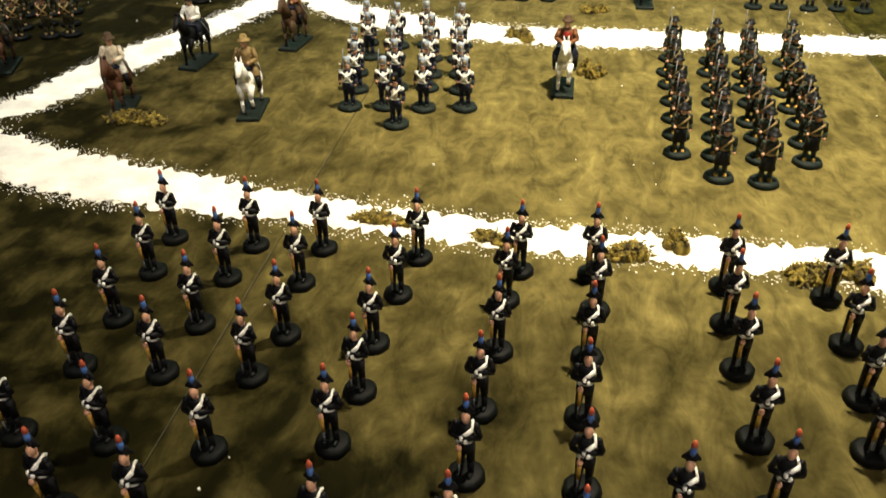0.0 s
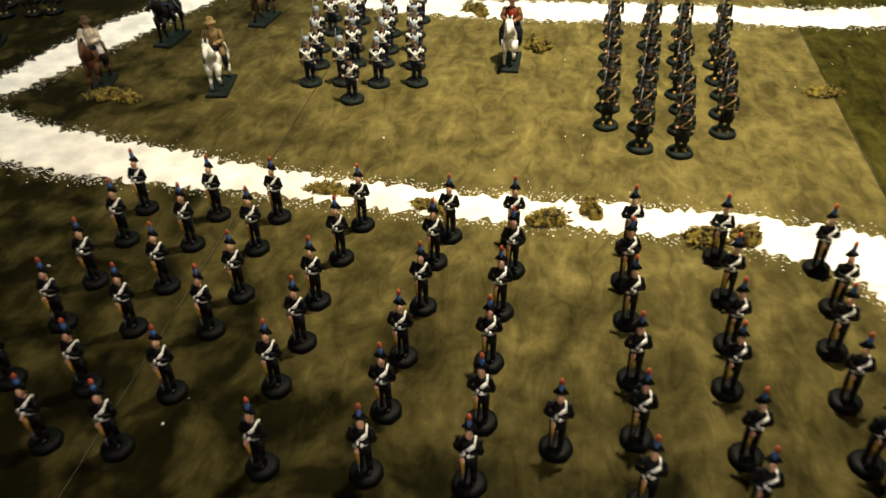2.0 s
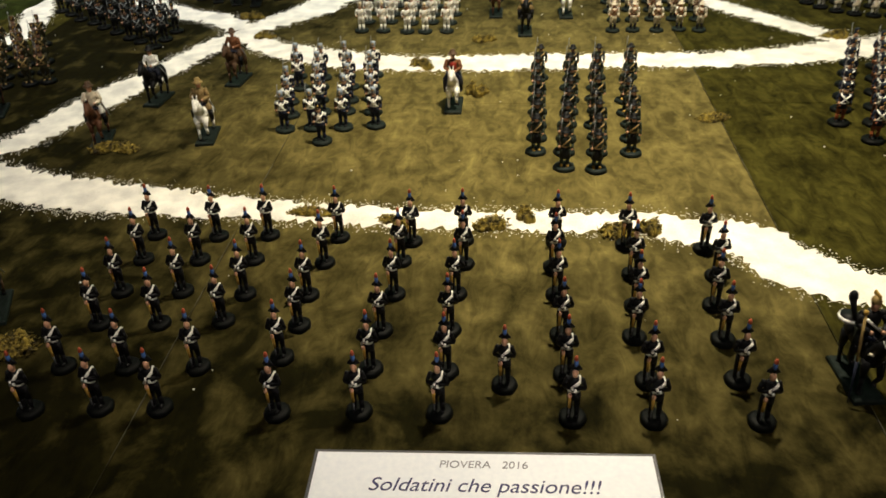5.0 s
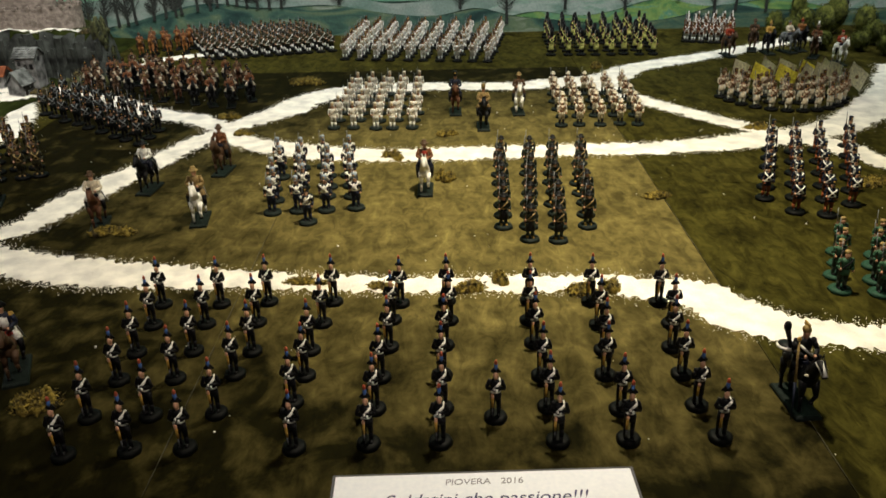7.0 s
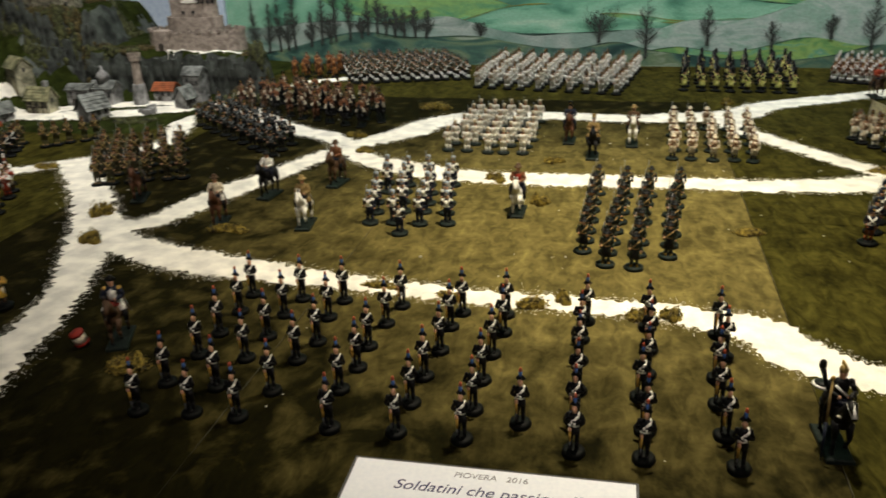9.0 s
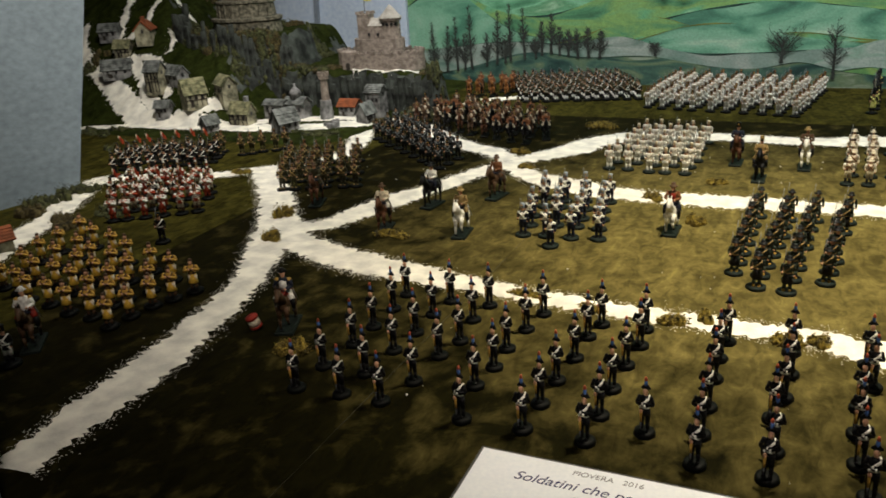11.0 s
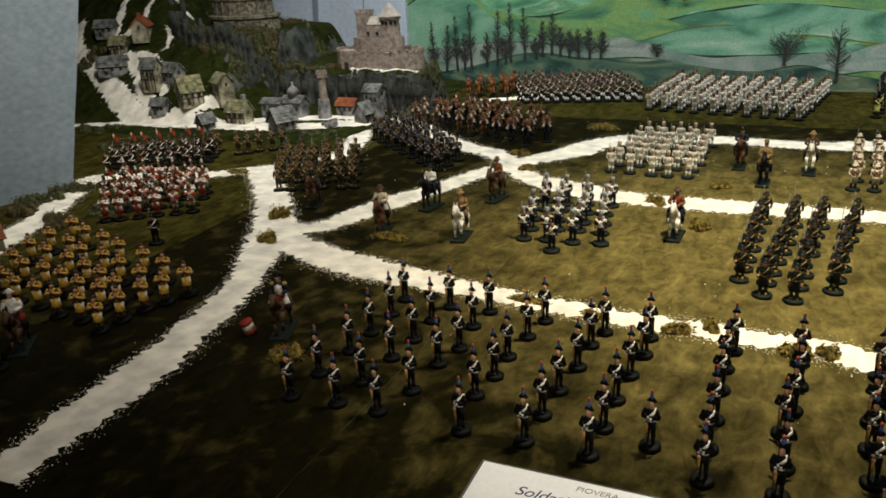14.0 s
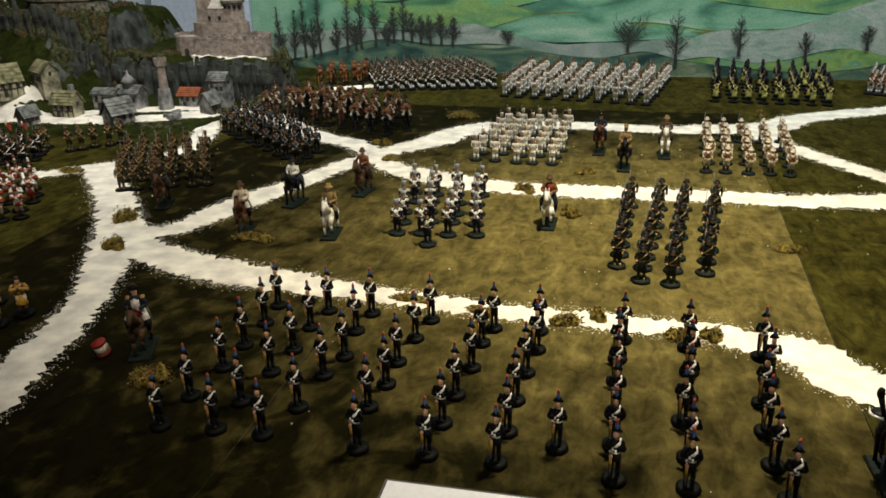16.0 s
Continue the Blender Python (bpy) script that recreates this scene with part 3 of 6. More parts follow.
def headgear(g, hat, paint, plume, o):
    if hat == "bicorne":
        g.lathe(o + Vector((0, 0, -0.0008)), [(0, 0.0042), (0.003, 0.0038), (0.0052, 0.0022)], P(paint), 8)
        n = 9
        vs = []
        for k in range(n):
            u = 2 * k / (n - 1) - 1
            top = 0.0066 - 0.0054 * abs(u) ** 1.4
            for y in (-0.0030, 0.0030):
                vs += [(o.x + 0.0070 * u, o.y + y * (1.15 - abs(u)), o.z + 0.0008 - 0.0012 * abs(u)), (o.x + 0.0070 * u, o.y + y * 0.6 * (1.1 - abs(u)), o.z + top)]
        fs = []
        for k in range(n - 1):
            a = 4 * k
            fs += [(a, a + 4, a + 5, a + 1), (a + 3, a + 7, a + 6, a + 2), (a + 1, a + 5, a + 7, a + 3), (a + 2, a + 6, a + 4, a)]
        g.add(vs, fs, P(paint), True)
    elif hat == "shako":
        g.lathe(o, [(-0.001, 0.0041), (0.004, 0.0040), (0.0085, 0.0046), (0.0095, 0.0040)], P(paint), 9)
        g.ball(o + Vector((0, -0.0042, -0.0005)), (0.0032, 0.0024, 0.0007), P("black"), 7, 4)
        g.ball(o + Vector((0, -0.0043, 0.0050)), (0.0016, 0.0008, 0.0018), P("gold"), 6, 4)
    elif hat == "bearskin":
        g.lathe(o, [(-0.002, 0.0045), (0.004, 0.0056), (0.011, 0.0052), (0.0145, 0.0030)], P(paint), 9)
    elif hat == "tall":
        g.lathe(o, [(-0.002, 0.0046), (0.006, 0.0058), (0.016, 0.0054), (0.022, 0.0028)], P(paint), 9)
    elif hat == "brim":
        g.lathe(o, [(-0.0004, 0.0070), (0.0006, 0.0074), (0.0010, 0.0044), (0.0055, 0.0040), (0.0066, 0.0026)], P(paint), 10)
    elif hat == "helmet":
        g.ball(o + Vector((0, 0.0003, 0.0005)), (0.0044, 0.0050, 0.0048), P(paint), 8, 6)
        g.box(o + Vector((0, 0.0012, 0.0060)), (0.0016, 0.0095, 0.0045), P("gold"), None, 0.0006)
    elif hat == "cap":
        g.lathe(o, [(-0.0006, 0.0040), (0.003, 0.0043), (0.0042, 0.0034)], P(paint), 8)
    elif hat == "fez":
        g.lathe(o, [(-0.0006, 0.0038), (0.005, 0.0030)], P(paint), 8)
    top = {"bicorne": 0.0050, "shako": 0.0088, "bearskin": 0.013, "brim": 0.005, "helmet": 0.007, "cap": 0.004, "fez": 0.005}.get(hat, 0.004)
    if plume:
        at = o + Vector((0, -0.0015, top - 0.0012))
        low, high = plume
        g.lathe(at, [(0, 0.0015), (0.0025, 0.0025), (0.0068, 0.0023)], P(low), 8)
        g.lathe(at + Vector((0, 0, 0.0064)), [(0, 0.0021), (0.0022, 0.0025), (0.0052, 0.0011)], P(high), 8)


def rider(name, horse, coat, legs, hat, hat_paint, base="base_grey", chest=None, plume=None, flag=None, cloak=None, mane="black", pose_leg=True, crest=None):
    """A mounted figurine on an oblong base, facing -y."""
    g = Geo()
    g.box((0, 0.001, 0.0022), (0.026, 0.060, 0.0044), P(base), None, 0.0012)
    h = P(horse)
    g.ball((0, 0.004, 0.040), (0.0095, 0.0265, 0.0110), h, 10, 7)
    g.ball((0, 0.020, 0.042), (0.0100, 0.0115, 0.0115), h, 9, 6)
    g.ball((0, -0.014, 0.041), (0.0088, 0.0095, 0.0115), h, 9, 6)
    for sx, sy, lift in ((-1, -1, 0), (1, -1, 0.007 if pose_leg else 0), (-1, 1, 0), (1, 1, 0)):
        x, y = 0.0058 * sx, -0.016 if sy < 0 else 0.023
        knee = Vector((x, y + (0.002 if sy > 0 else -0.001) - lift * 0.8, 0.021 + lift * 0.5))
        hoof = Vector((x, y + (0.0 if sy > 0 else -0.002) + lift * 0.2, 0.0065 + lift))
        g.tube((x, y, 0.038), knee, 0.0050, 0.0026, h, 7)
        g.tube(knee, hoof, 0.0025, 0.0018, h, 6)
        g.tube(hoof, hoof - Vector((0, 0.0006, 0.0026)), 0.0022, 0.0027, P("black"), 6)
    g.tube((0, -0.016, 0.045), (0, -0.029, 0.066), 0.0076, 0.0045, h, 8)
    g.tube((0, -0.027, 0.067), (0, -0.0395, 0.0555), 0.0048, 0.0026, h, 8)
    for s in (-1, 1):
        g.tube((0.0022 * s, -0.0265, 0.069), (0.0030 * s, -0.0260, 0.0745), 0.0014, 0.0004, h, 5)
    g.tube((0, -0.0125, 0.051), (0, -0.0250, 0.0715), 0.0022, 0.0018, P(mane), 6)
    g.tube((0, 0.029, 0.048), (0, 0.0365, 0.038), 0.0026, 0.0030, P(mane), 6)
    g.tube((0, 0.0365, 0.038), (0, 0.0370, 0.020), 0.0030, 0.0010, P(mane), 6)
    g.ball((0, 0.005, 0.0510), (0.0106, 0.0125, 0.0034), P("navy" if coat != "navy" else "red"), 8, 5)
    for s in (-1, 1):
        g.tube((0.005 * s, 0.005, 0.053), (0.0118 * s, -0.004, 0.0440), 0.0046, 0.0040, P(legs), 7)
        g.tube((0.0118 * s, -0.004, 0.0440), (0.0118 * s, -0.002, 0.0290), 0.0036, 0.0027, P("black"), 7)
        g.ball((0.0118 * s, -0.0048, 0.0280), (0.0022, 0.0046, 0.0018), P("black"), 6, 4)
    g.lathe((0, 0.005, 0.0520), [(0, 0.0078), (0.005, 0.0068), (0.014, 0.0082), (0.0185, 0.0078), (0.0215, 0.0040)], P(coat), 10, 0.75)
    if chest:
        g.lathe((0, 0.0030, 0.0560), [(0, 0.0045), (0.006, 0.0060), (0.0125, 0.0058), (0.0150, 0.0040)], P(chest), 10, 0.85)
    if cloak:
        g.lathe((0, 0.0085, 0.0430), [(0, 0.0125), (0.012, 0.0105), (0.026, 0.0080), (0.030, 0.0040)], P(cloak), 10, 0.6)
    for s in (-1, 1):
        sh, el, ha = Vector((0.0086 * s, 0.005, 0.0700)), Vector((0.0122 * s, 0.001, 0.0615)), Vector((0.0050 * s, -0.0085, 0.0600))
        g.ball(sh, 0.0034, P("gold" if hat == "bicorne" else coat), 6, 4)
        g.tube(sh, el, 0.0030, 0.0026, P(coat), 6)
        g.tube(el, ha, 0.0026, 0.0021, P(coat), 6)
        g.ball(ha, 0.0022, P("flesh"), 6, 4)
        g.tube(ha, (0.0022 * s, -0.0350, 0.0590), 0.0005, 0.0005, P("black"), 4)
    g.tube((0.0112, 0.0060, 0.0540), (0.0135, 0.0220, 0.0300), 0.0008, 0.0006, P("steel"), 5)
    g.tube((0, 0.005, 0.0720), (0, 0.005, 0.0770), 0.0029, 0.0027, P("flesh"), 7)
    g.ball((0, 0.0045, 0.0790), (0.0037, 0.0041, 0.0048), P("flesh"), 8, 6)
    if flag:
        g.tube((0.0115, -0.004, 0.0450), (0.0150, 0.004, 0.1180), 0.0008, 0.0006, P("wood"), 5)
        g.box((0.0270, 0.004, 0.1060), (0.0260, 0.0012, 0.0180), P(flag))
    if crest:
        g.tube((-0.012, 0.006, 0.060), (-0.018, 0.008, 0.082), 0.0015, 0.0030, P(crest), 8)
        g.ball((-0.0185, 0.008, 0.085), (0.0038, 0.0038, 0.0058), P(crest), 8, 6)
        g.tube((0, -0.0268, 0.0665), (0, -0.0395, 0.0570), 0.0052, 0.0030, P("white"), 4)
        g.ball((0, -0.020, 0.047), (0.0098, 0.0030, 0.0022), P("cream"), 8, 4)
        g.tube((-0.0125, -0.006, 0.078), (-0.0165, -0.020, 0.040), 0.0012, 0.0012, P("dull_tan"), 6)
        g.tube((-0.0165, -0.020, 0.040), (-0.0195, -0.030, 0.004), 0.0016, 0.0006, P("navy"), 6)
        g.ball((-0.0125, -0.006, 0.079), (0.0022, 0.0022, 0.0026), P("gold"), 6, 4)
        g.lathe((-0.014, 0.012, 0.060), [(0, 0.0095), (0.0016, 0.0100), (0.003, 0.0085)], P("white"), 12, 1.0)
        g.lathe((-0.014, 0.012, 0.0605), [(0, 0.0084), (0.0028, 0.0084)], P("black"), 12, 1.0)
        g.tube((-0.0070, -0.0012, 0.0680), (0.0066, -0.0016, 0.0560), 0.0014, 0.0014, P("white"), 5)
    headgear(g, hat, hat_paint, plume, Vector((0, 0.005, 0.0815)))
    return g.mesh(name)


def stand(me, name, x, y, rz, label, group, size=1.0, z=0.0, category="toy soldier", tall=1.0):
    ob = new(name, me)
    ob.matrix_world = pose(x, y, z, 0, 0, rz) @ Matrix.Diagonal((size, size, size * tall, 1))
    return tagged(ob, label, category, group)


RND = random.Random(11)


def block(me, name, fl, fr, bl, br, cols, rows, label, group, rz=0.0, size=1.0, jitter=0.0058, z=0.0, keep=1.0, category="toy soldier"):
    """A formation between four corners, a little uneven."""
    for r in range(rows):
        for c in range(cols):
            u, v = c / max(1, cols - 1), r / max(1, rows - 1)
            p = (Vector(fl) * (1 - u) + Vector(fr) * u) * (1 - v) + (Vector(bl) * (1 - u) + Vector(br) * u) * v
            if RND.random() < keep:
                stand(RND.choice(me) if isinstance(me, list) else me, name, p.x + RND.uniform(-jitter, jitter), p.y + RND.uniform(-jitter, jitter), rz + RND.uniform(-8, 8), label, group, size * RND.uniform(0.98, 1.02), z, category)


# guards with cocked hats in front
me_guard = soldier("guard", "black", "black", "bicorne", "black", "base_black", "diag", "white", "crossed", None, ("plume_blue", "plume_red"), False, None, None, "black", None, "gold")
L_GUARD = "toy guard in black with plumed cocked hat and white belt"
GUARD_X = [(-0.437, -0.432, -0.431, -0.431, -0.438, -0.440),
           (-0.353, -0.360, -0.358, -0.363, -0.369, -0.372),
           (-0.286, -0.291, -0.282, -0.292, -0.295, -0.313),
           (-0.193, -0.201, -0.207, -0.205, -0.211, -0.196),
           (-0.098, -0.107, -0.107, -0.113, -0.115, -0.117),
           (-0.033, -0.030, -0.036, -0.039, -0.038, -0.040),
           (0.083, 0.078, 0.079, 0.081, 0.082, 0.085),
           (0.168, 0.169, 0.165, 0.157, 0.162, 0.160),
           (0.262, 0.265, 0.251, 0.248, 0.249, 0.258)]
GUARD_Y = [(0.387, 0.329, 0.261, 0.200, 0.128, 0.063),
           (0.385, 0.330, 0.263, 0.202, 0.130, 0.070),
           (0.389, 0.332, 0.260, 0.209, 0.132, 0.072),
           (0.386, 0.327, 0.260, 0.204, 0.150, 0.070),
           (0.378, 0.333, 0.265, 0.198, 0.136, 0.075),
           (0.382, 0.329, 0.267, 0.201, 0.135, 0.076),
           (0.380, 0.326, 0.269, 0.197, 0.135, 0.075),
           (0.375, 0.312, 0.250, 0.196, 0.128, 0.076),
           (0.369, 0.311, 0.254, 0.195, 0.133, 0.077)]
for xs, ys in zip(GUARD_X, GUARD_Y):
    for x, y in zip(xs, ys):
        stand(me_guard, "toy_guard", x, y, RND.uniform(-14, 6), L_GUARD, "guards in cocked hats", 0.81, 0, "toy soldier", 1.278)
stand(me_guard, "toy_guard", 0.021, 0.117, -4, "toy guard officer in black standing before his men", "guards in cocked hats", 0.81, 0, "toy soldier", 1.278)

me_cross = soldier("crossbelt", "navy", "navy", "shako", "pale_blue", "base_grey", "x", "white", "musket", chest="white")
me_lead = soldier("leader", "navy", "navy", "shako", "black", "base_grey", "diag", "white", "musket", chest="cream")
block(me_cross, "toy_infantryman", (-0.344, 0.722), (-0.197, 0.734), (-0.374, 0.952), (-0.233, 0.962), 4, 5, "toy infantryman in dark blue with white crossbelts and pale shako", "blue infantry", 0)
stand(me_lead, "toy_officer", -0.274, 0.672, 0, "toy infantry officer in dark blue before his column", "blue infantry")

me_rifle = soldier("rifleman", "dark_green", "dark_green", "brim", "black", "base_grey", "diag", "khaki", "musket", gaiters="dark_green", boots="tan", skirt="black")
block(me_rifle, "toy_rifleman", (0.059, 0.636), (0.203, 0.630), (0.078, 0.945), (0.235, 0.945), 4, 7, "toy rifleman in dark green with a broad black hat", "dark green riflemen", 0)
for x, y in ((0.104, 0.586), (0.150, 0.580)):
    stand(me_rifle, "toy_rifleman", x, y, 0, "toy rifleman in dark green standing before the column", "dark green riflemen")

me_white = soldier("white_coat", "white", "white", "shako", "cream", "base_grey", "diag", "cream", "musket", gaiters="white", boots="grey")
block(me_white, "toy_white_infantryman", (-0.296, 1.226), (-0.108, 1.217), (-0.273, 1.534), (-0.105, 1.536), 5, 6, "toy infantryman in white coat and white trousers", "white infantry", 0, 0.94)
me_cream = soldier("cream_coat", "cream", "cream", "brim", "cream", "base_grey", "x", "rust", "musket", gaiters="black", chest="cream")
block(me_cream, "toy_cream_infantryman", (0.241, 1.213), (0.417, 1.218), (0.249, 1.502), (0.428, 1.504), 5, 5, "toy infantryman in cream coat with black gaiters", "cream infantry", 0, 0.95)

me_redleg = soldier("red_trousers", "navy", "vermilion", "shako", "navy", "base_black", "x", "white", "musket", gaiters="vermilion", stripe="plain")
for (x0, y0), (x1, y1), n in (((0.544, 0.744), (0.650, 1.012), 6), ((0.574, 0.680), (0.691, 0.995), 6), ((0.622, 0.663), (0.742, 0.999), 6), ((0.684, 0.708), (0.816, 1.025), 6)):
    for k in range(n):
        stand(me_redleg, "toy_red_infantryman", x0 + (x1 - x0) * k / (n - 1), y0 + (y1 - y0) * k / (n - 1), RND.uniform(-6, 6), "toy infantryman in blue coat, white crossbelts and red trousers", "red-trousered infantry")
me_green = soldier("green_coat", "green", "dark_green", "cap", "dull_tan", "base_green", "diag", "black", "musket", boots="black")
block(me_green, "toy_green_rifleman", (0.524, 0.400), (0.68, 0.36), (0.572, 0.520), (0.73, 0.48), 4, 4, "toy rifleman in green with a tan cap on a green base", "green riflemen", 8)

me_blue = soldier("dark_blue", "dark_coat", "black", "shako", "black", "base_black", "x", "grey", "musket", gaiters="black")
block(me_blue, "toy_dark_infantryman", (-1.07, 1.40), (-0.725, 1.13), (-1.08, 1.57), (-0.715, 1.24), 9, 3, "toy infantryman in blue-black with grey belts marching in column", "dark blue column", 25)
me_field = soldier("grey_belts", "drab", "black", "shako", "black", "base_black", "diag", "white", "musket", gaiters="white")
block(me_field, "toy_fusilier", (-0.80, 2.02), (-0.42, 2.12), (-0.94, 2.30), (-0.56, 2.38), 12, 9, "toy infantryman in dark coat with white belts and gaiters", "white-belted infantry", 10)
me_line = soldier("white_line", "white", "white", "shako", "brown", "base_black", "x", "dull_tan", "musket", gaiters="white")
block(me_line, "toy_white_infantryman", (-0.36, 1.98), (0.10, 1.91), (-0.33, 2.39), (0.165, 2.34), 10, 10, "toy infantryman in white with shouldered musket", "white regiment", 0)
me_yellow = soldier("yellow_coat", "black", "pale_lemon", "tall", "black", "base_black", "x", "pale_lemon", "musket", skirt="pale_lemon", gaiters="black")
block(me_yellow, "toy_grenadier", (0.31, 1.99), (0.63, 1.97), (0.33, 2.33), (0.66, 2.32), 8, 7, "toy grenadier in black and pale yellow with tall black headgear", "yellow grenadiers", 0)
me_redfar = soldier("red_plumed", "rust", "white", "shako", "brown", "base_black", "x", "white", "musket", gaiters="white", plume=("white", "white"))
block(me_redfar, "toy_red_infantryman", (0.78, 2.16), (0.90, 2.11), (0.83, 2.31), (0.98, 2.29), 6, 4, "toy infantryman in rust red with white plume and breeches", "red infantry", 0)

# colour party round its flags
me_party = soldier("party", "cream", "white", "shako", "brown", "base_black", "x", "rust", "musket", gaiters="white", skirt="cream")
me_bearer = soldier("bearer_white", "cream", "white", "brim", "brown", "base_grey", "diag", "rust", "musket", None, None, False, None, "white", "black", "flag_cream", None, (0.050, 0.042), 0.012)
me_bearer_y = soldier("bearer_yellow", "cream", "white", "brim", "brown", "base_grey", "diag", "rust", "musket", None, None, False, None, "white", "black", "flag_yellow", None, (0.048, 0.040), 0.016)
for ring, (rad, n) in enumerate(((0.155, 13), (0.112, 10), (0.07, 7))):
    for k in range(n):
        a = math.pi * (1.06 + 0.88 * k / (n - 1))
        x, y = 0.835 + rad * 1.02 * math.cos(a), 1.475 + rad * 1.15 * math.sin(a) + 0.02 * ring
        stand(me_party, "toy_colour_guard", x, y, RND.uniform(-12, 12), "toy soldier in cream with rust belts in a crescent", "colour party")
me_bearer_l = soldier("bearer_leaning", "cream", "white", "brim", "brown", "base_grey", "diag", "rust", "musket", None, None, False, None, "white", "black", "flag_cream", None, (0.050, 0.043), 0.034)
me_bearer_r = soldier("bearer_tilted", "cream", "white", "brim", "brown", "base_grey", "diag", "rust", "musket", None, None, False, None, "white", "black", "flag_cream", None, (0.048, 0.042), -0.034)
BEARERS = ((0.700, 1.49, 10, 0), (0.735, 1.46, -8, 1), (0.765, 1.50, 20, 2), (0.790, 1.44, -10, 1), (0.815, 1.49, 5, 0), (0.840, 1.43, 10, 2), (0.865, 1.48, -20, 1), (0.890, 1.44, 0, 0), (0.910, 1.50, -15, 2), (0.935, 1.45, 25, 0), (0.960, 1.43, 10, 2))
for x, y, rz, kind_of in BEARERS:
    stand((me_bearer, me_bearer_y, me_bearer_l, me_bearer_r)[kind_of], "toy_standard_bearer", x, y, rz, "toy standard bearer holding a %s flag" % ("yellow" if kind_of == 1 else "pale cream"), "colour party")

# riders
R = [
    (rider("grey_general", "white", "rust", "navy", "brim", "brown", chest="red", cloak="brown"), -0.073, 0.815, 0, "toy rider in brown and red on a white horse"),
    (rider("tan_general", "white", "khaki", "khaki", "brim", "dull_tan", cloak="khaki", base="base_grey"), -0.468, 0.690, 8, "toy rider in khaki with a tan hat on a white horse"),
    (rider("brown_general", "brown", "rust", "brown", "brim", "brown", cloak="rust"), -0.490, 0.940, -6, "toy rider in rust brown on a dark horse"),
    (rider("white_rider", "black", "white", "navy", "brim", "black"), -0.610, 0.845, -5, "toy rider in a white coat on a dark horse"),
    (rider("pale_rider", "chestnut", "cream", "white", "brim", "brown"), -0.640, 0.675, 14, "toy rider in cream coat on a chestnut horse"),
    (rider("dark_rider", "chestnut", "navy", "navy", "shako", "black"), -0.010, 1.345, 0, "toy rider in dark blue on a chestnut horse"),
    (rider("khaki_rider", "black", "khaki", "khaki", "shako", "khaki"), 0.054, 1.215, 0, "toy rider in khaki on a black horse"),
    (rider("brown_rider", "white", "brown", "brown", "brim", "khaki"), 0.146, 1.335, 0, "toy rider in brown on a white horse"),
    (rider("red_rider", "brown", "brick_red", "brown", "helmet", "red"), 0.851, 1.925, 10, "toy rider in red on a brown horse"),
    (rider("brown_rider", "brown", "brown", "brown", "brim", "brown"), 0.950, 1.995, -20, "toy rider in brown on a brown horse"),
    (rider("gold_rider", "black", "gold", "black", "helmet", "gold"), 0.985, 1.95, 0, "toy rider in gold on a black horse"),
    (rider("pale_rider", "grey", "cream", "grey", "cap", "grey"), 1.050, 1.96, 20, "toy rider in cream on a grey horse"),
    (rider("orange_rider", "black", "orange", "black", "helmet", "red"), 1.098, 1.985, 0, "toy rider in orange on a black horse"),
    (rider("red_rider", "brown", "rust", "white", "brim", "brown", plume=("white", "white")), 1.10, 1.88, -30, "toy rider in rust red with a white plume"),
    (rider("white_horse", "white", "brick_red", "white", "fez", "red", chest="white"), 1.135, 1.785, 0, "toy rider in red and white on a white horse"),
    (rider("drummer", "brown", "navy", "white", "bicorne", "black", chest="white"), -0.566, 0.222, 22, "toy mounted officer in dark blue and white on a brown horse"),
    (rider("white_hussar", "brown", "white", "red", "bicorne", "white"), -0.925, 0.035, 40, "toy mounted officer in white coat on a dark brown horse"),
    (rider("green_lead", "chestnut", "drab", "drab", "brim", "brown"), -0.885, 0.790, 20, "toy mounted officer in drab green on a chestnut horse"),
]
for me, x, y, rz, label in R:
    stand(me, "toy_rider", x, y, rz, label, "mounted officers", 1.14, 0, "toy rider")
stand(rider("dragoon", "black", "black", "black", "helmet", "dull_tan", base="base_grey", mane="black", crest="black"), "toy_rider", 0.362, 0.138, 4, "dark toy dragoon with brass helmet on a black horse", "mounted officers", 1.12, 0, "toy rider", 1.02)

me_cav = rider("red_cavalry", "chestnut", "brown", "cream", "shako", "black", base="base_black", chest="khaki")
me_cav2 = rider("brown_cavalry", "brown", "brown", "cream", "shako", "black", base="base_black", chest="cream")
me_cav4 = rider("dark_cavalry", "black", "rust", "cream", "shako", "black", base="base_black")
me_cav3 = rider("orange_cavalry", "orange", "rust", "brown", "brim", "brown", base="base_black")
block([me_cav, me_cav2, me_cav4], "toy_cavalryman", (-1.05, 1.63), (-0.60, 1.44), (-1.06, 1.72), (-0.56, 1.50), 10, 2, "toy cavalryman in rust or brown on a dark horse", "red cavalry", 15, 0.93, 0.006, 0, 1, "toy rider")
block([me_cav, me_cav2, me_cav4], "toy_cavalryman", (-0.99, 1.72), (-0.57, 1.56), (-0.97, 1.80), (-0.62, 1.65), 9, 2, "toy cavalryman in rust or brown on a dark horse", "red cavalry", 15, 0.93, 0.006, 0, 1, "toy rider")
block(me_cav3, "toy_cavalryman", (-1.06, 2.10), (-0.92, 2.14), (-1.05, 2.2), (-0.92, 2.22), 4, 2, "toy cavalryman on an orange-brown horse", "rear cavalry", 10, 0.9, 0.006, 0, 1, "toy rider")

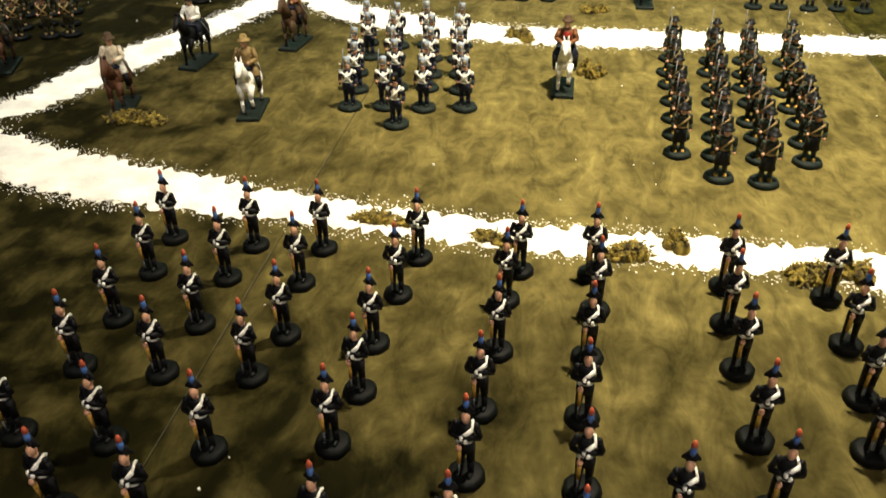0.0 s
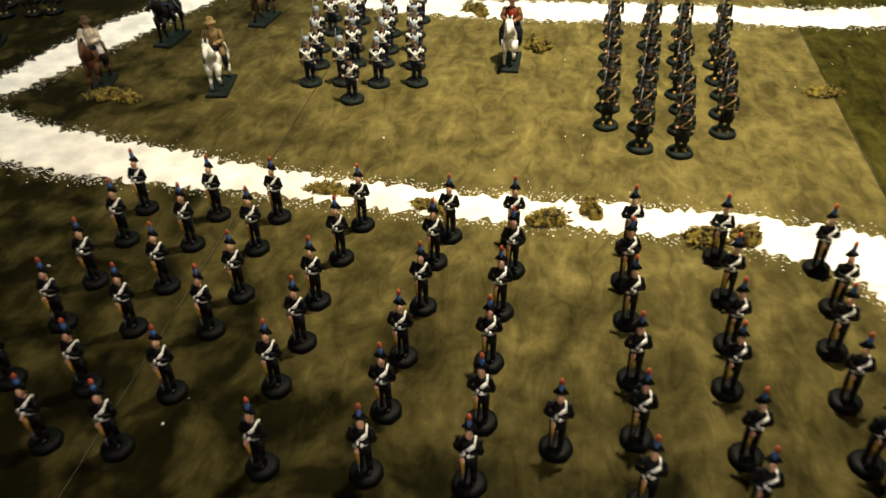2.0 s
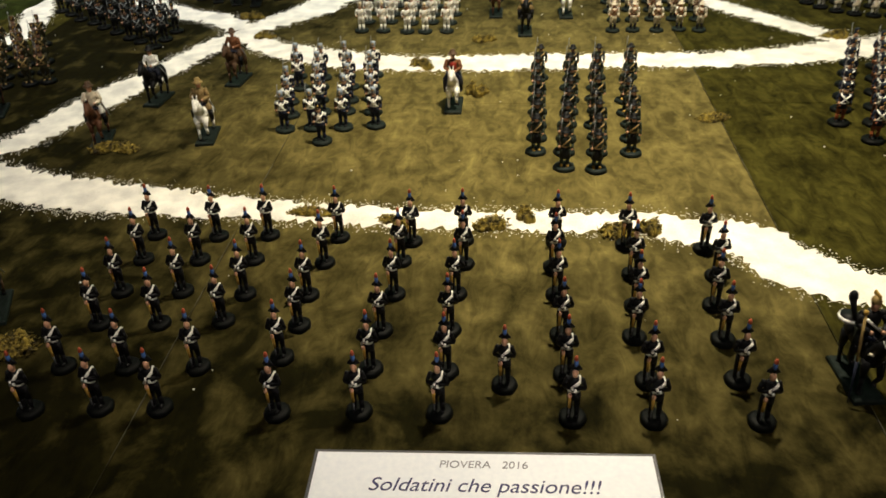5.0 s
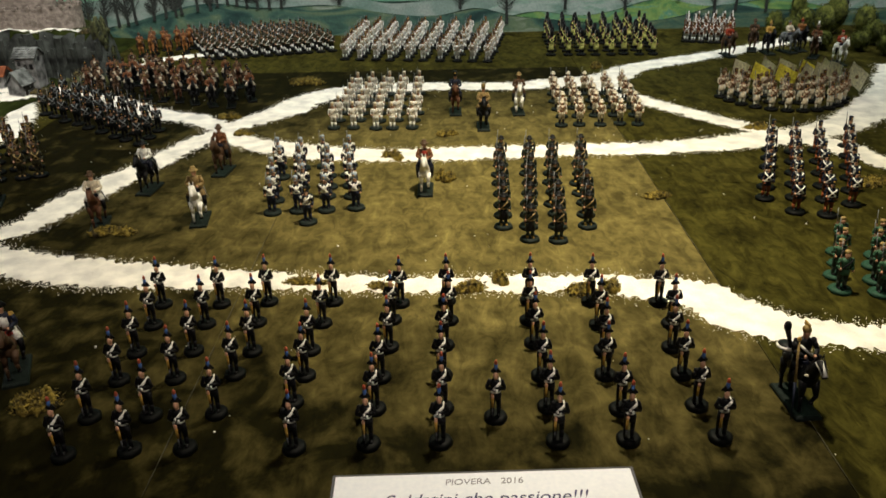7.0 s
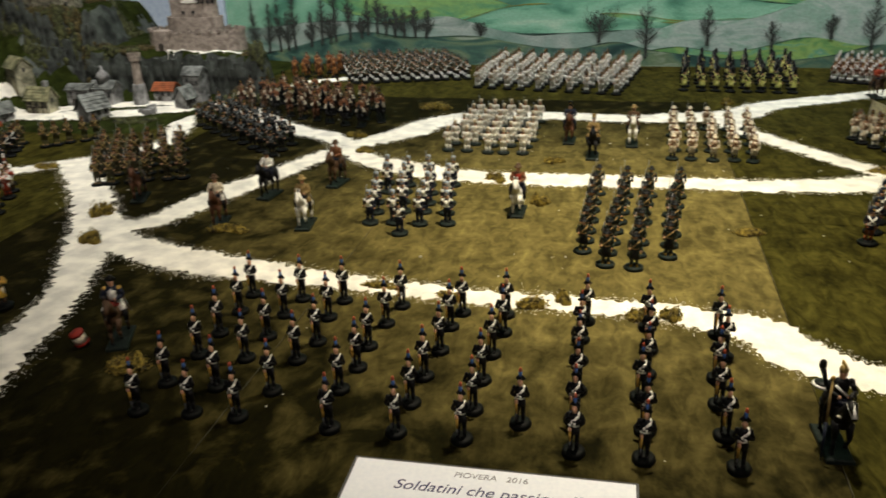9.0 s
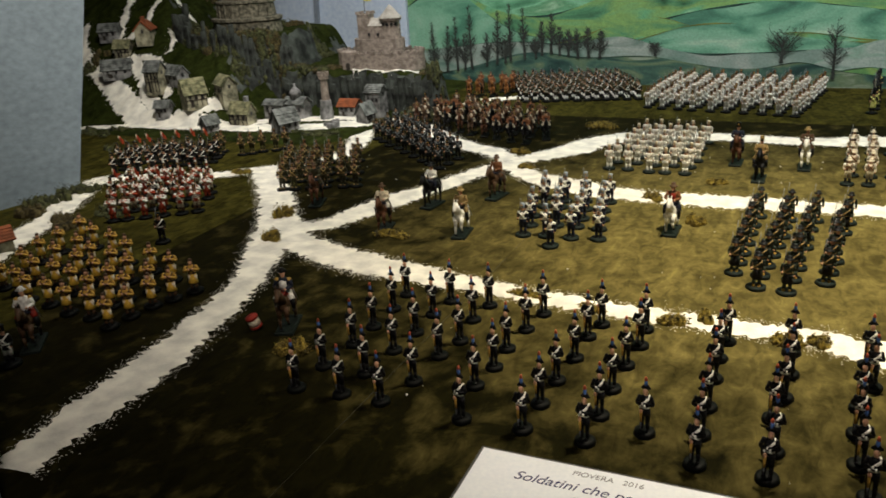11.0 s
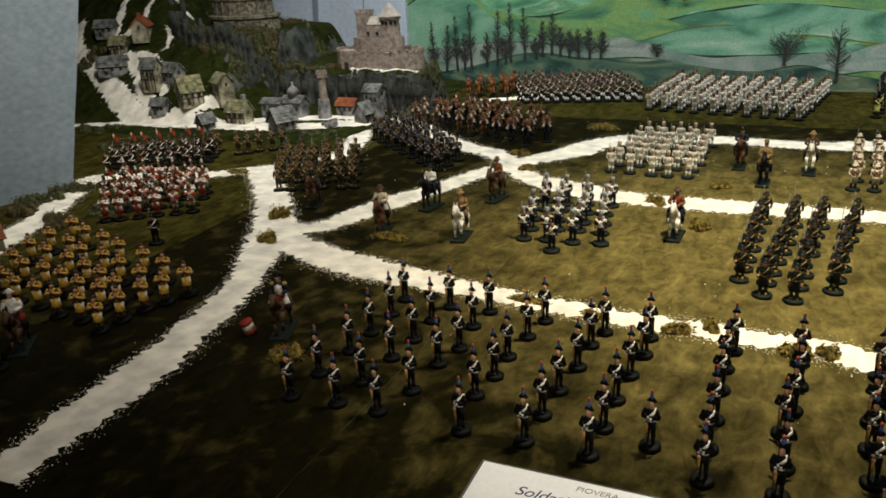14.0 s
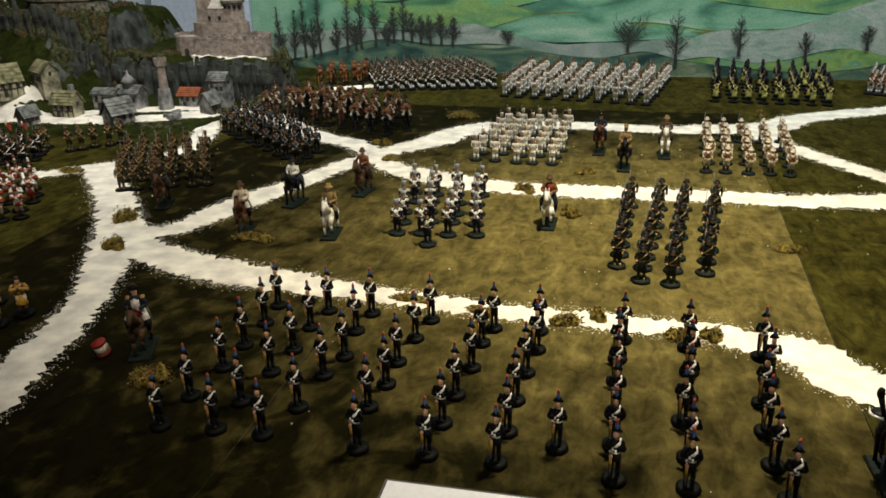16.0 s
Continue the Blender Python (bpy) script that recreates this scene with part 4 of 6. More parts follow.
me_zouave = soldier("tan_band", "tan", "cream", "fez", "brown", "base_black", "x", "brown", "play", "yellow", None, False, None, "brown", "black")
block(me_zouave, "toy_bandsman", (-1.19, 0.18), (-0.858, 0.129), (-1.25, 0.42), (-0.818, 0.286), 7, 5, "toy bandsman in tan jacket and yellow skirt with red stripe", "yellow band", 30, 1.0, 0.007)
me_redband = soldier("red_band", "white", "white", "shako", "brown", "base_black", "x", "brick_red", "play", "brick_red", ("white", "white"), False, "white", "brick_red")
me_redband2 = soldier("red_band", "brick_red", "cream", "shako", "brown", "base_black", "x", "white", "play", None, ("white", "brick_red"), False, "cream", "brown")
block([me_redband, me_redband2], "toy_bandsman", (-1.29, 0.545), (-1.135, 0.66), (-1.45, 0.78), (-1.24, 0.84), 6, 5, "toy soldier in cream and dark red with white feathers", "red band", 30, 1.0, 0.008)
me_flagred = soldier("black_flag_red", "black", "black", "shako", "black", "base_black", "x", "white", "musket", None, None, False, None, None, "black", "brick_red", None, (0.011, 0.013))
me_black = soldier("black_foot", "black", "black", "shako", "black", "base_black", "diag", "white", "musket")
block(me_black, "toy_black_infantryman", (-1.60, 0.86), (-1.40, 0.99), (-1.66, 0.97), (-1.44, 1.09), 8, 3, "toy soldier in black with white crossbelts", "black infantry", 30)
block(me_flagred, "toy_standard_bearer", (-1.68, 0.96), (-1.50, 1.10), (-1.68, 1.0), (-1.50, 1.12), 7, 1, "toy standard bearer in black with a small red and white flag", "black infantry", 30)
block(me_flagred, "toy_standard_bearer", (-1.40, 0.66), (-1.25, 0.72), (-1.42, 0.7), (-1.25, 0.76), 4, 1, "toy standard bearer with a small red and white flag", "red band", 30)
stand(me_black, "toy_black_infantryman", -1.064, 0.470, 30, "toy officer in black before the red band", "black infantry")
me_gaiter = soldier("gaiters", "black", "white", "shako", "black", "base_black", "x", "white", "musket", gaiters="black")
for x, y in ((-1.041, -0.007), (-0.974, -0.013), (-0.902, -0.025), (-0.859, -0.109), (-0.95, -0.09)):
    stand(me_gaiter, "toy_black_infantryman", x, y, 25, "toy soldier in black with white belts and breeches", "black guards in the corner")
me_dgreen = soldier("drab_green", "drab", "drab", "shako", "brown", "base_black", "x", "dull_tan", "musket", boots="khaki")
block(me_dgreen, "toy_rifleman", (-1.04, 0.865), (-0.865, 0.935), (-1.16, 1.09), (-0.99, 1.15), 6, 5, "toy infantryman in drab green with tan belts", "drab green infantry", 25)
for x, y in ((-1.454, 1.122), (-1.382, 1.141), (-1.342, 1.188), (-1.293, 1.238), (-1.36, 1.16), (-1.47, 1.16), (-1.31, 1.21)):
    stand(me_dgreen, "toy_rifleman", x, y, 30, "toy infantryman in drab green before the village", "village pickets")

# ---- paper sign ----
def text(body, size, material, shear=0.0):
    cu = bpy.data.curves.new("lettering", "FONT")
    cu.body, cu.size, cu.align_x, cu.extrude, cu.shear = body, size, "CENTER", 0.00012, shear
    tmp = new("lettering", cu)
    me = bpy.data.meshes.new_from_object(tmp.evaluated_get(bpy.context.evaluated_depsgraph_get()))
    bpy.data.objects.remove(tmp)
    me.materials.clear()
    me.materials.append(material)
    return me


g = Geo()
g.box((0, 0, 0.0006), (0.297, 0.21, 0.0008), M_PAPER, None, 0.0002)
sign = thing("paper_sign", g, pose(0.006, -0.0805, 0.003, 0.6, 0, 1.4), "white laminated paper sign with blue lettering on the table", "sign")
g = Geo()
g.box((0, 0, 0.0002), (0.303, 0.216, 0.0003), mat("laminate_rim", (0.10, 0.10, 0.11), rough=0.2, spread=0.1))
part("laminate", g, sign)
for body, size, m_ink, y, shear in (("Soldatini che passione!!!", 0.0205, M_INK, 0.0625, 0.28), ("PIOVERA   2016", 0.0115, M_PENCIL, 0.0885, 0.12)):
    part("lettering", text(body, size, m_ink, shear), sign, "", pose(0, y, 0.0012))


g = Geo()
cw, cd, cr = 0.029, 0.030, 0.006
rim = [(sx * (cw - cr) + cr * math.cos(radians(a)), sy * (cd - cr) + cr * math.sin(radians(a))) for sx, sy, a0 in ((1, 1, 0), (-1, 1, 90), (-1, -1, 180), (1, -1, 270)) for a in range(a0, a0 + 91, 18)]
k = len(rim)
g.add([(x, y, 0) for x, y in rim] + [(x, y, 0.0007) for x, y in rim], [tuple(range(k - 1, -1, -1)), tuple(range(k, 2 * k))] + [(i, (i + 1) % k, k + (i + 1) % k, k + i) for i in range(k)], mat("grey_card", (0.42, 0.43, 0.46), rough=0.5, spread=0.05), False)
thing("paper_card", g, pose(0.004, -0.0595, 0.0046, 0.6, 0, 1.4), "small white card with rounded corners lying on the sign", "card")


# ---- mossy tufts on the ground ----
def clump(g, c, r, n, material, rnd, leaf=0.004, flat=0.6):
    """Many small curled leaves in an uneven cushion."""
    for _ in range(n):
        d = Vector((rnd.gauss(0, 1), rnd.gauss(0, 1), abs(rnd.gauss(0, 1)))).normalized()
        k = rnd.random() ** 0.4 * (1 + 0.3 * noise.noise(Vector(c) * 30 + d * 2))
        p = Vector(c) + Vector((d.x * r[0], d.y * r[1], d.z * r[2])) * k
        t = Vector((rnd.gauss(0, 1), rnd.gauss(0, 1), rnd.gauss(0, 1) * flat)).normalized()
        s = t.cross(d)
        s = s.normalized() if s.length > 0.01 else Vector((1, 0, 0))
        w = leaf * rnd.uniform(0.5, 1.2)
        g.add([p - s * w * 0.4, p + t * w + d * w * 0.3, p + s * w * 0.4, p - t * w * 0.5 + d * w * 0.25], [(0, 1, 2), (0, 2, 3), (3, 2, 1), (3, 1, 0)], material, False)


def tuft(x, y, wx, wy, h, seed, material=M_MOSS, z=0.0, label="dry ochre moss tuft lying on the painted ground", name="moss_tuft", leaf=0.0042, group="moss tufts"):
    rnd, g = random.Random(seed), Geo()
    for _ in range(5):
        c = (rnd.uniform(-0.45, 0.45) * wx, rnd.uniform(-0.45, 0.45) * wy, 0.001)
        hh = h * rnd.uniform(0.6, 1.1)
        clump(g, c, (wx * 0.34, wy * 0.40, hh), 150, material, rnd, leaf)
        for _ in range(9):
            a = rnd.uniform(0, 6.28)
            q = rnd.uniform(0, 0.24)
            g.ball((c[0] + wx * q * math.cos(a), c[1] + wy * q * 1.3 * math.sin(a), hh * 0.2), (rnd.uniform(0.003, 0.006), rnd.uniform(0.003, 0.006), hh * rnd.uniform(0.3, 0.7)), material, 6, 4)
    return thing(name, g, pose(x, y, z), label, "moss", group)


for k, (x, y, wx, wy, h) in enumerate((
        (-0.575, 1.335, 0.05, 0.03, 0.016), (-0.505, 1.195, 0.05, 0.03, 0.014), (-0.145, 1.005, 0.04, 0.025, 0.018), (-0.035, 0.868, 0.034, 0.028, 0.022),
        (-0.031, 1.161, 0.05, 0.03, 0.012), (0.362, 0.752, 0.07, 0.03, 0.014), (-0.244, 0.450, 0.07, 0.022, 0.014), (-0.125, 0.428, 0.05, 0.018, 0.010),
        (0.0, 0.420, 0.05, 0.022, 0.014), (0.046, 0.436, 0.018, 0.02, 0.022), (0.160, 0.405, 0.05, 0.024, 0.016), (0.203, 0.410, 0.03, 0.022, 0.016),
        (-0.435, 1.68, 0.09, 0.05, 0.018), (0.668, 1.165, 0.06, 0.03, 0.014), (0.414, 1.80, 0.05, 0.03, 0.02), (0.777, 0.805, 0.09, 0.05, 0.016),
        (-0.605, 0.640, 0.07, 0.03, 0.014), (-0.527, 0.150, 0.08, 0.05, 0.024), (-0.897, 0.690, 0.055, 0.045, 0.030), (-0.84, 0.552, 0.040, 0.030, 0.026), (-1.255, 0.965, 0.06, 0.03, 0.012))):
    tuft(x, y, wx * 0.82, wy * 0.78, h, k + 3)
rnd, g = random.Random(5), Geo()
for _ in range(130):
    x, y, r = rnd.uniform(-1.0, 0.9), rnd.uniform(0.0, 1.8), rnd.uniform(0.0006, 0.0017)
    g.ball((x, y, r * 0.7), r, M_ROAD, 5, 3)
thing("loose_grains", g, None, "stray white gravel grains on the painted ground", "gravel", "", "stuff")

# drum beside the mounted officer
g = Geo()
g.lathe((0, 0, 0), [(0, 0.0100), (0.004, 0.0105)], P("red"), 14)
g.lathe((0, 0, 0.004), [(0, 0.0095), (0.013, 0.0095)], P("cream"), 14)
g.lathe((0, 0, 0.017), [(0, 0.0105), (0.004, 0.0100)], P("red"), 14)
thing("toy_drum", g, pose(-0.612, 0.200, 0.003, 14, -12, 0), "small red and white toy drum leaning on the ground", "drum")


# ---- backdrop painting ----
def brush_mat(name, stops, scale, seed, stretch=(1.0, 1.0, 3.2)):
    """Wet brush strokes: bands of several greens, bent and blended."""
    m = mat(name, stops[0], rough=0.75, bump=0.05, fine=150)
    nt = m.node_tree
    n, l = nt.nodes, nt.links
    ramp = next(x for x in n if x.type == "VALTORGB")
    co = next(x for x in n if x.type == "TEX_COORD")
    mp = n.new("ShaderNodeMapping")
    mp.inputs["Location"].default_value, mp.inputs["Scale"].default_value = (seed, 0, seed * 0.37), stretch
    mp.inputs["Rotation"].default_value = (0, 0.30, 0)
    l.new(co.outputs["Object"], mp.inputs["Vector"])
    big = [x for x in n if x.type == "TEX_NOISE"][0]
    big.inputs["Scale"].default_value, big.inputs["Distortion"].default_value, big.inputs["Detail"].default_value = scale, 1.6, 5
    l.new(mp.outputs["Vector"], big.inputs["Vector"])
    ramp.color_ramp.elements[0].position, ramp.color_ramp.elements[1].position = 0.28, 0.74
    ramp.color_ramp.elements[0].color, ramp.color_ramp.elements[1].color = (*stops[0], 1), (*stops[-1], 1)
    for k, c in enumerate(stops[1:-1]):
        e = ramp.color_ramp.elements.new(0.28 + 0.46 * (k + 1) / (len(stops) - 1))
        e.color = (*c, 1)
    return m


M_FAR = brush_mat("far_teal_wash", [(0.035, 0.135, 0.076), (0.092, 0.292, 0.163), (0.195, 0.454, 0.289), (0.089, 0.265, 0.136), (0.382, 0.570, 0.406)], 2.4, 1.0)
M_GRN = brush_mat("green_wash", [(0.024, 0.089, 0.048), (0.074, 0.239, 0.121), (0.191, 0.344, 0.109), (0.109, 0.344, 0.191), (0.328, 0.539, 0.351)], 2.8, 3.0)
M_TEAL = brush_mat("teal_wash", [(0.029, 0.103, 0.074), (0.076, 0.241, 0.159), (0.164, 0.376, 0.258), (0.220, 0.432, 0.314), (0.407, 0.548, 0.431)], 2.6, 6.0)
M_MIST = brush_mat("blue_grey_wash", [(0.082, 0.158, 0.133), (0.154, 0.248, 0.214), (0.214, 0.298, 0.264), (0.331, 0.382, 0.356), (0.103, 0.187, 0.153)], 3.0, 9.0)
M_NEAR = brush_mat("dark_foreground_wash", [(0.006, 0.030, 0.028), (0.014, 0.055, 0.048), (0.05, 0.12, 0.09), (0.12, 0.18, 0.10), (0.30, 0.36, 0.30)], 4.0, 12.0, (1.0, 1.0, 4.0))
YB = 2.42
backdrop = tagged(new("backdrop"), "painted board with green hills and bare trees behind the armies", "backdrop", "", "structure")
g = Geo()
g.box((0.24, YB + 0.012, 0.94), (3.42, 0.02, 1.92), M_FAR)
part("board", g, backdrop)


def hill_layer(name, material, depth, top, x0=-1.46, x1=1.95, edge=None):
    """One painted hill shape: a thin coat with its skyline, down to the ground."""
    g, n = Geo(), 170
    y = YB - depth
    vs = []
    for k in range(n + 1):
        x = x0 + (x1 - x0) * k / n
        z = max(0.002, top(x))
        vs += [(x, y, -0.01), (x, y, z), (x, y + 0.0016, z)]
    fs = []
    for k in range(n):
        a = 3 * k
        fs += [(a, a + 3, a + 4, a + 1), (a + 1, a + 4, a + 5, a + 2)]
    g.add(vs, fs, material, False)
    if edge:
        vs = [(x, y - 0.0008, z + d) for i in range(n + 1) for x, z in [(x0 + (x1 - x0) * i / n, max(0.002, top(x0 + (x1 - x0) * i / n)))] for d in (-0.016 * max(0.0, noise.noise((x * 5 + depth * 900, 3, 0)) + 0.08), 0.0)]
        g.add(vs, [(2 * k, 2 * k + 2, 2 * k + 3, 2 * k + 1) for k in range(n)], edge, False)
    return part(name, g, backdrop)


M_LINE = mat("dark_green_line", (0.012, 0.05, 0.035), rough=0.8, spread=0.5, scale=14)
M_OCHRE = mat("ochre_line", (0.14, 0.16, 0.035), rough=0.8, spread=0.4, scale=10)


def step(a, b, x):
    t = max(0.0, min(1.0, (x - a) / (b - a)))
    return t * t * (3 - 2 * t)


def bump_at(x, c, w, h):
    return h * math.exp(-((x - c) / w) ** 2)


hill_layer("hill_shape", M_GRN, 0.003, lambda x: 0.28 + bump_at(x, -1.35, 0.28, 0.16) + bump_at(x, -0.25, 0.40, 0.16) + 0.05 * math.sin(2.2 * x + 1) + bump_at(x, 1.2, 0.5, 0.09), edge=M_LINE)
hill_layer("hill_shape", M_TEAL, 0.006, lambda x: 0.20 + bump_at(x, -1.30, 0.22, 0.16) - bump_at(x, -0.85, 0.25, 0.03) + bump_at(x, -0.10, 0.45, 0.10) + 0.02 * math.sin(3.6 * x), edge=M_LINE)
hill_layer("hill_shape", M_GRN, 0.009, lambda x: 0.13 + bump_at(x, -0.45, 0.26, 0.13) + bump_at(x, 0.05, 0.2, 0.05) + bump_at(x, 0.75, 0.5, 0.03) + 0.01 * math.sin(5 * x), edge=M_OCHRE)
hill_layer("hill_shape", M_TEAL, 0.012, lambda x: 0.13 + bump_at(x, -0.22, 0.30, 0.085) + bump_at(x, 0.55, 0.3, 0.05) + 0.012 * math.sin(4 * x + 2), edge=M_OCHRE)
hill_layer("hill_shape", M_MIST, 0.015, lambda x: 0.115 + bump_at(x, -1.0, 0.35, 0.05) + bump_at(x, -0.55, 0.16, 0.055) + bump_at(x, 0.35, 0.35, 0.025) + bump_at(x, 1.2, 0.3, 0.03), edge=M_LINE)
M_PALE = brush_mat("pale_grey_wash", [(0.12, 0.24, 0.19), (0.22, 0.33, 0.28), (0.34, 0.42, 0.39), (0.20, 0.34, 0.27), (0.46, 0.50, 0.49)], 4.2, 15.0, (1.0, 1.0, 2.2))
M_LIME = brush_mat("fresh_green_wash", [(0.05, 0.16, 0.07), (0.12, 0.28, 0.09), (0.22, 0.36, 0.10), (0.10, 0.30, 0.20), (0.40, 0.46, 0.30)], 5.0, 18.0)
hill_layer("hill_shape", M_PALE, 0.0160, lambda x: 0.06 + 0.115 * step(0.05, 0.40, x) + 0.10 * step(0.45, 0.95, x) + 0.012 * math.sin(9 * x), -0.10, 1.95, M_FAR)
hill_layer("hill_shape", M_LIME, 0.0170, lambda x: 0.050 + bump_at(x, 0.74, 0.16, 0.055) + bump_at(x, 0.30, 0.10, 0.022) + bump_at(x, 1.15, 0.2, 0.05), 0.20, 1.95, M_LINE)
hill_layer("hill_shape", M_NEAR, 0.018, lambda x: 0.060 + bump_at(x, -0.90, 0.22, 0.062) + bump_at(x, -0.48, 0.22, 0.048) + bump_at(x, 0.08, 0.10, 0.030) + bump_at(x, 0.98, 0.12, 0.030) - bump_at(x, 0.60, 0.3, 0.035) - bump_at(x, -1.46, 0.25, 0.03), edge=M_LINE)


def painted_tree(x, z0, z1, width, seed, material=M_WOODTREE, twigs=26, y=YB - 0.0215):
    """A bare tree in thin brush strokes on the board."""
    rnd, g = random.Random(seed), Geo()

    def stroke(a, b, w0, w1):
        d = Vector((b[0] - a[0], b[1] - a[1]))
        if d.length < 1e-5:
            return
        s = Vector((-d.y, d.x)).normalized()
        yy = y - rnd.uniform(0, 0.0006)
        g.add([(a[0] + s.x * w0, yy, a[1] + s.y * w0), (a[0] - s.x * w0, yy, a[1] - s.y * w0), (b[0] - s.x * w1, yy, b[1] - s.y * w1), (b[0] + s.x * w1, yy, b[1] + s.y * w1)], [(0, 1, 2, 3)], material, False)

    h, lean, px, pz = z1 - z0, rnd.uniform(-0.06, 0.06), x, z0
    for k in range(1, 9):
        qx, qz = x + lean * h * k / 8 + rnd.uniform(-0.0015, 0.0015), z0 + h * k / 8
        stroke((px, pz), (qx, qz), 0.0056 * (1.1 - (k - 1) / 8), 0.0056 * (1.1 - k / 8))
        px, pz = qx, qz
    for k in range(twigs):
        u = rnd.uniform(0.18, 0.97)
        s = rnd.choice((-1, 1))
        a = (x + lean * h * u, z0 + h * u)
        r = width * (1.15 - u) * rnd.uniform(0.4, 1.1)
        b = (a[0] + s * r, a[1] + r * rnd.uniform(0.5, 1.6))
        stroke(a, b, 0.0014, 0.0006)
        for _ in range(3):
            v = rnd.uniform(0.3, 1)
            c = (a[0] + (b[0] - a[0]) * v, a[1] + (b[1] - a[1]) * v)
            stroke(c, (c[0] + rnd.uniform(-0.4, 0.6) * s * r * 0.7, c[1] + r * rnd.uniform(0.1, 0.7)), 0.0008, 0.0004)
    return part("painted_tree", g, backdrop)


for k, (x, z0, z1) in enumerate(((-1.338, 0.03, 0.249), (-1.284, 0.04, 0.232), (-1.234, 0.045, 0.268), (-1.169, 0.055, 0.313), (-1.102, 0.065, 0.201), (-1.057, 0.075, 0.289), (-0.997, 0.085, 0.316), (-0.938, 0.095, 0.298), (-0.864, 0.11, 0.243), (-0.826, 0.115, 0.280), (-0.792, 0.11, 0.220), (-0.756, 0.105, 0.209), (-0.718, 0.10, 0.213), (-0.675, 0.10, 0.219), (-0.631, 0.10, 0.204), (-1.20, 0.05, 0.20), (-1.02, 0.08, 0.19), (-0.89, 0.10, 0.18))):
    painted_tree(x, z0, z1, 0.032, k + 1, twigs=64)
for k, (x, z0, z1, w) in enumerate(((0.189, 0.03, 0.235, 0.055), (0.402, 0.075, 0.215, 0.035), (0.02, 0.085, 0.19, 0.075), (0.62, 0.07, 0.16, 0.03), (0.811, 0.10, 0.18, 0.03), (0.945, 0.05, 0.23, 0.05), (1.02, 0.06, 0.22, 0.05), (1.132, 0.055, 0.23, 0.05), (1.231, 0.08, 0.22, 0.045), (1.426, 0.05, 0.24, 0.05), (-0.42, 0.11, 0.155, 0.03), (-0.40, 0.31, 0.36, 0.02), (-0.33, 0.31, 0.345, 0.015))):
    painted_tree(x, z0, z1, w, k + 40, twigs=38)

slab("side_backdrop", -2.75, -1.462, 2.40, 2.42, -0.02, 1.9, M_SKY, "pale blue painted board beside the hill backdrop")
# the shadow line at the board's fold, put in as a darker strip
g = Geo()
g.box((0, 0, 0.95), (0.022, 0.012, 1.9), mat("blue_grey_fold_shadow", (0.20, 0.24, 0.30), rough=0.9, spread=0.1))
thing("fold_shadow", g, pose(-1.925, 2.392, 0, 0, 4, 0), "narrow blue-grey strip as painted shadow line in the pale blue board", "board", "", "structure")

# blue plaster jamb beside the table and the pillar behind the village road
slab("wall_jamb", -1.9, -0.610, -0.42, -0.262, -0.85, 1.6, M_PLASTER, "rough blue plaster wall end at the table's edge")
g = Geo()
n = 14
vs = []
for k in range(n + 1):
    z = 1.3 * k / n
    w = 0.004 * noise.noise((k * 0.9, 1, 0))
    for x, y in ((-1.680 + w, 0.435 + 0.27 * z), (-1.62 + w, 0.745 + 0.31 * z), (-1.85, 0.86 + 0.31 * z), (-1.87, 0.66 + 0.27 * z)):
        vs.append((x, y, z))
fs = [(4 * k + i, 4 * k + (i + 1) % 4, 4 * k + 4 + (i + 1) % 4, 4 * k + 4 + i) for k in range(n) for i in range(4)] + [(3, 2, 1, 0), (4 * n, 4 * n + 1, 4 * n + 2, 4 * n + 3)]
g.add(vs, fs, M_PLASTER, False)
thing("plaster_pillar", g, None, "rough light blue plaster pillar standing on the scenery", "pillar", "", "structure")


# ---- hill, cliffs and village ----
def height(x, y):
    """The scenery hill: a slope behind the village, a rock shelf for the castle and a crag for the ruin."""
    wob = 0.02 * noise.noise((x * 9, y * 9, 0))
    hill = max(0.0, min(0.24 + 0.30 * step(-2.15, -2.45, x), 0.75 * (y - 1.40))) * step(-1.66, -1.86, x)
    shelf = 0.132 * step(1.775, 1.80, y + wob * 0.8 + 0.25 * max(0, x + 1.16)) * step(-1.02, -1.06, x + wob + 0.7 * max(0.0, y - 1.84)) * step(-1.9, -1.7, x)
    d = math.hypot((x + 1.90) / (1.25 if x < -1.90 else 0.92), y - 1.96) + wob
    crag = 0.262 * step(0.29, 0.21, d)
    low = 0.010 * step(1.2, 1.5, y) * step(-1.1, -1.3, x)
    rough = 0.012 * noise.noise((x * 22, y * 22, 4)) * step(0.01, 0.08, max(hill, shelf, crag))
    return max(hill, shelf, crag) + low + rough


X0, X1, Y0, Y1, NX, NY = -3.0, -0.98, 1.02, 2.40, 190, 140
vs = [(X0 + (X1 - X0) * i / NX, Y0 + (Y1 - Y0) * j / NY) for j in range(NY + 1) for i in range(NX + 1)]
vs = [(x, y, height(x, y) + (0.0005 if height(x, y) > 0.002 else -0.003)) for x, y in vs]
g = Geo()
soft, steep = [], []
for j in range(NY):
    for i in range(NX):
        a = j * (NX + 1) + i
        q = (a, a + 1, a + NX + 2, a + NX + 1)
        zs = [vs[k][2] for k in q]
        (steep if max(zs) - min(zs) > (0.030 if vs[a][0] > -1.64 else 0.020) else soft).append(q)
g.add(vs, soft, M_HILL, True)
g.add(vs, steep, M_ROCK, False)
thing("scenery_hill", g, None, "mossy scenery hill with slate cliffs behind the village", "hill", "", "structure")


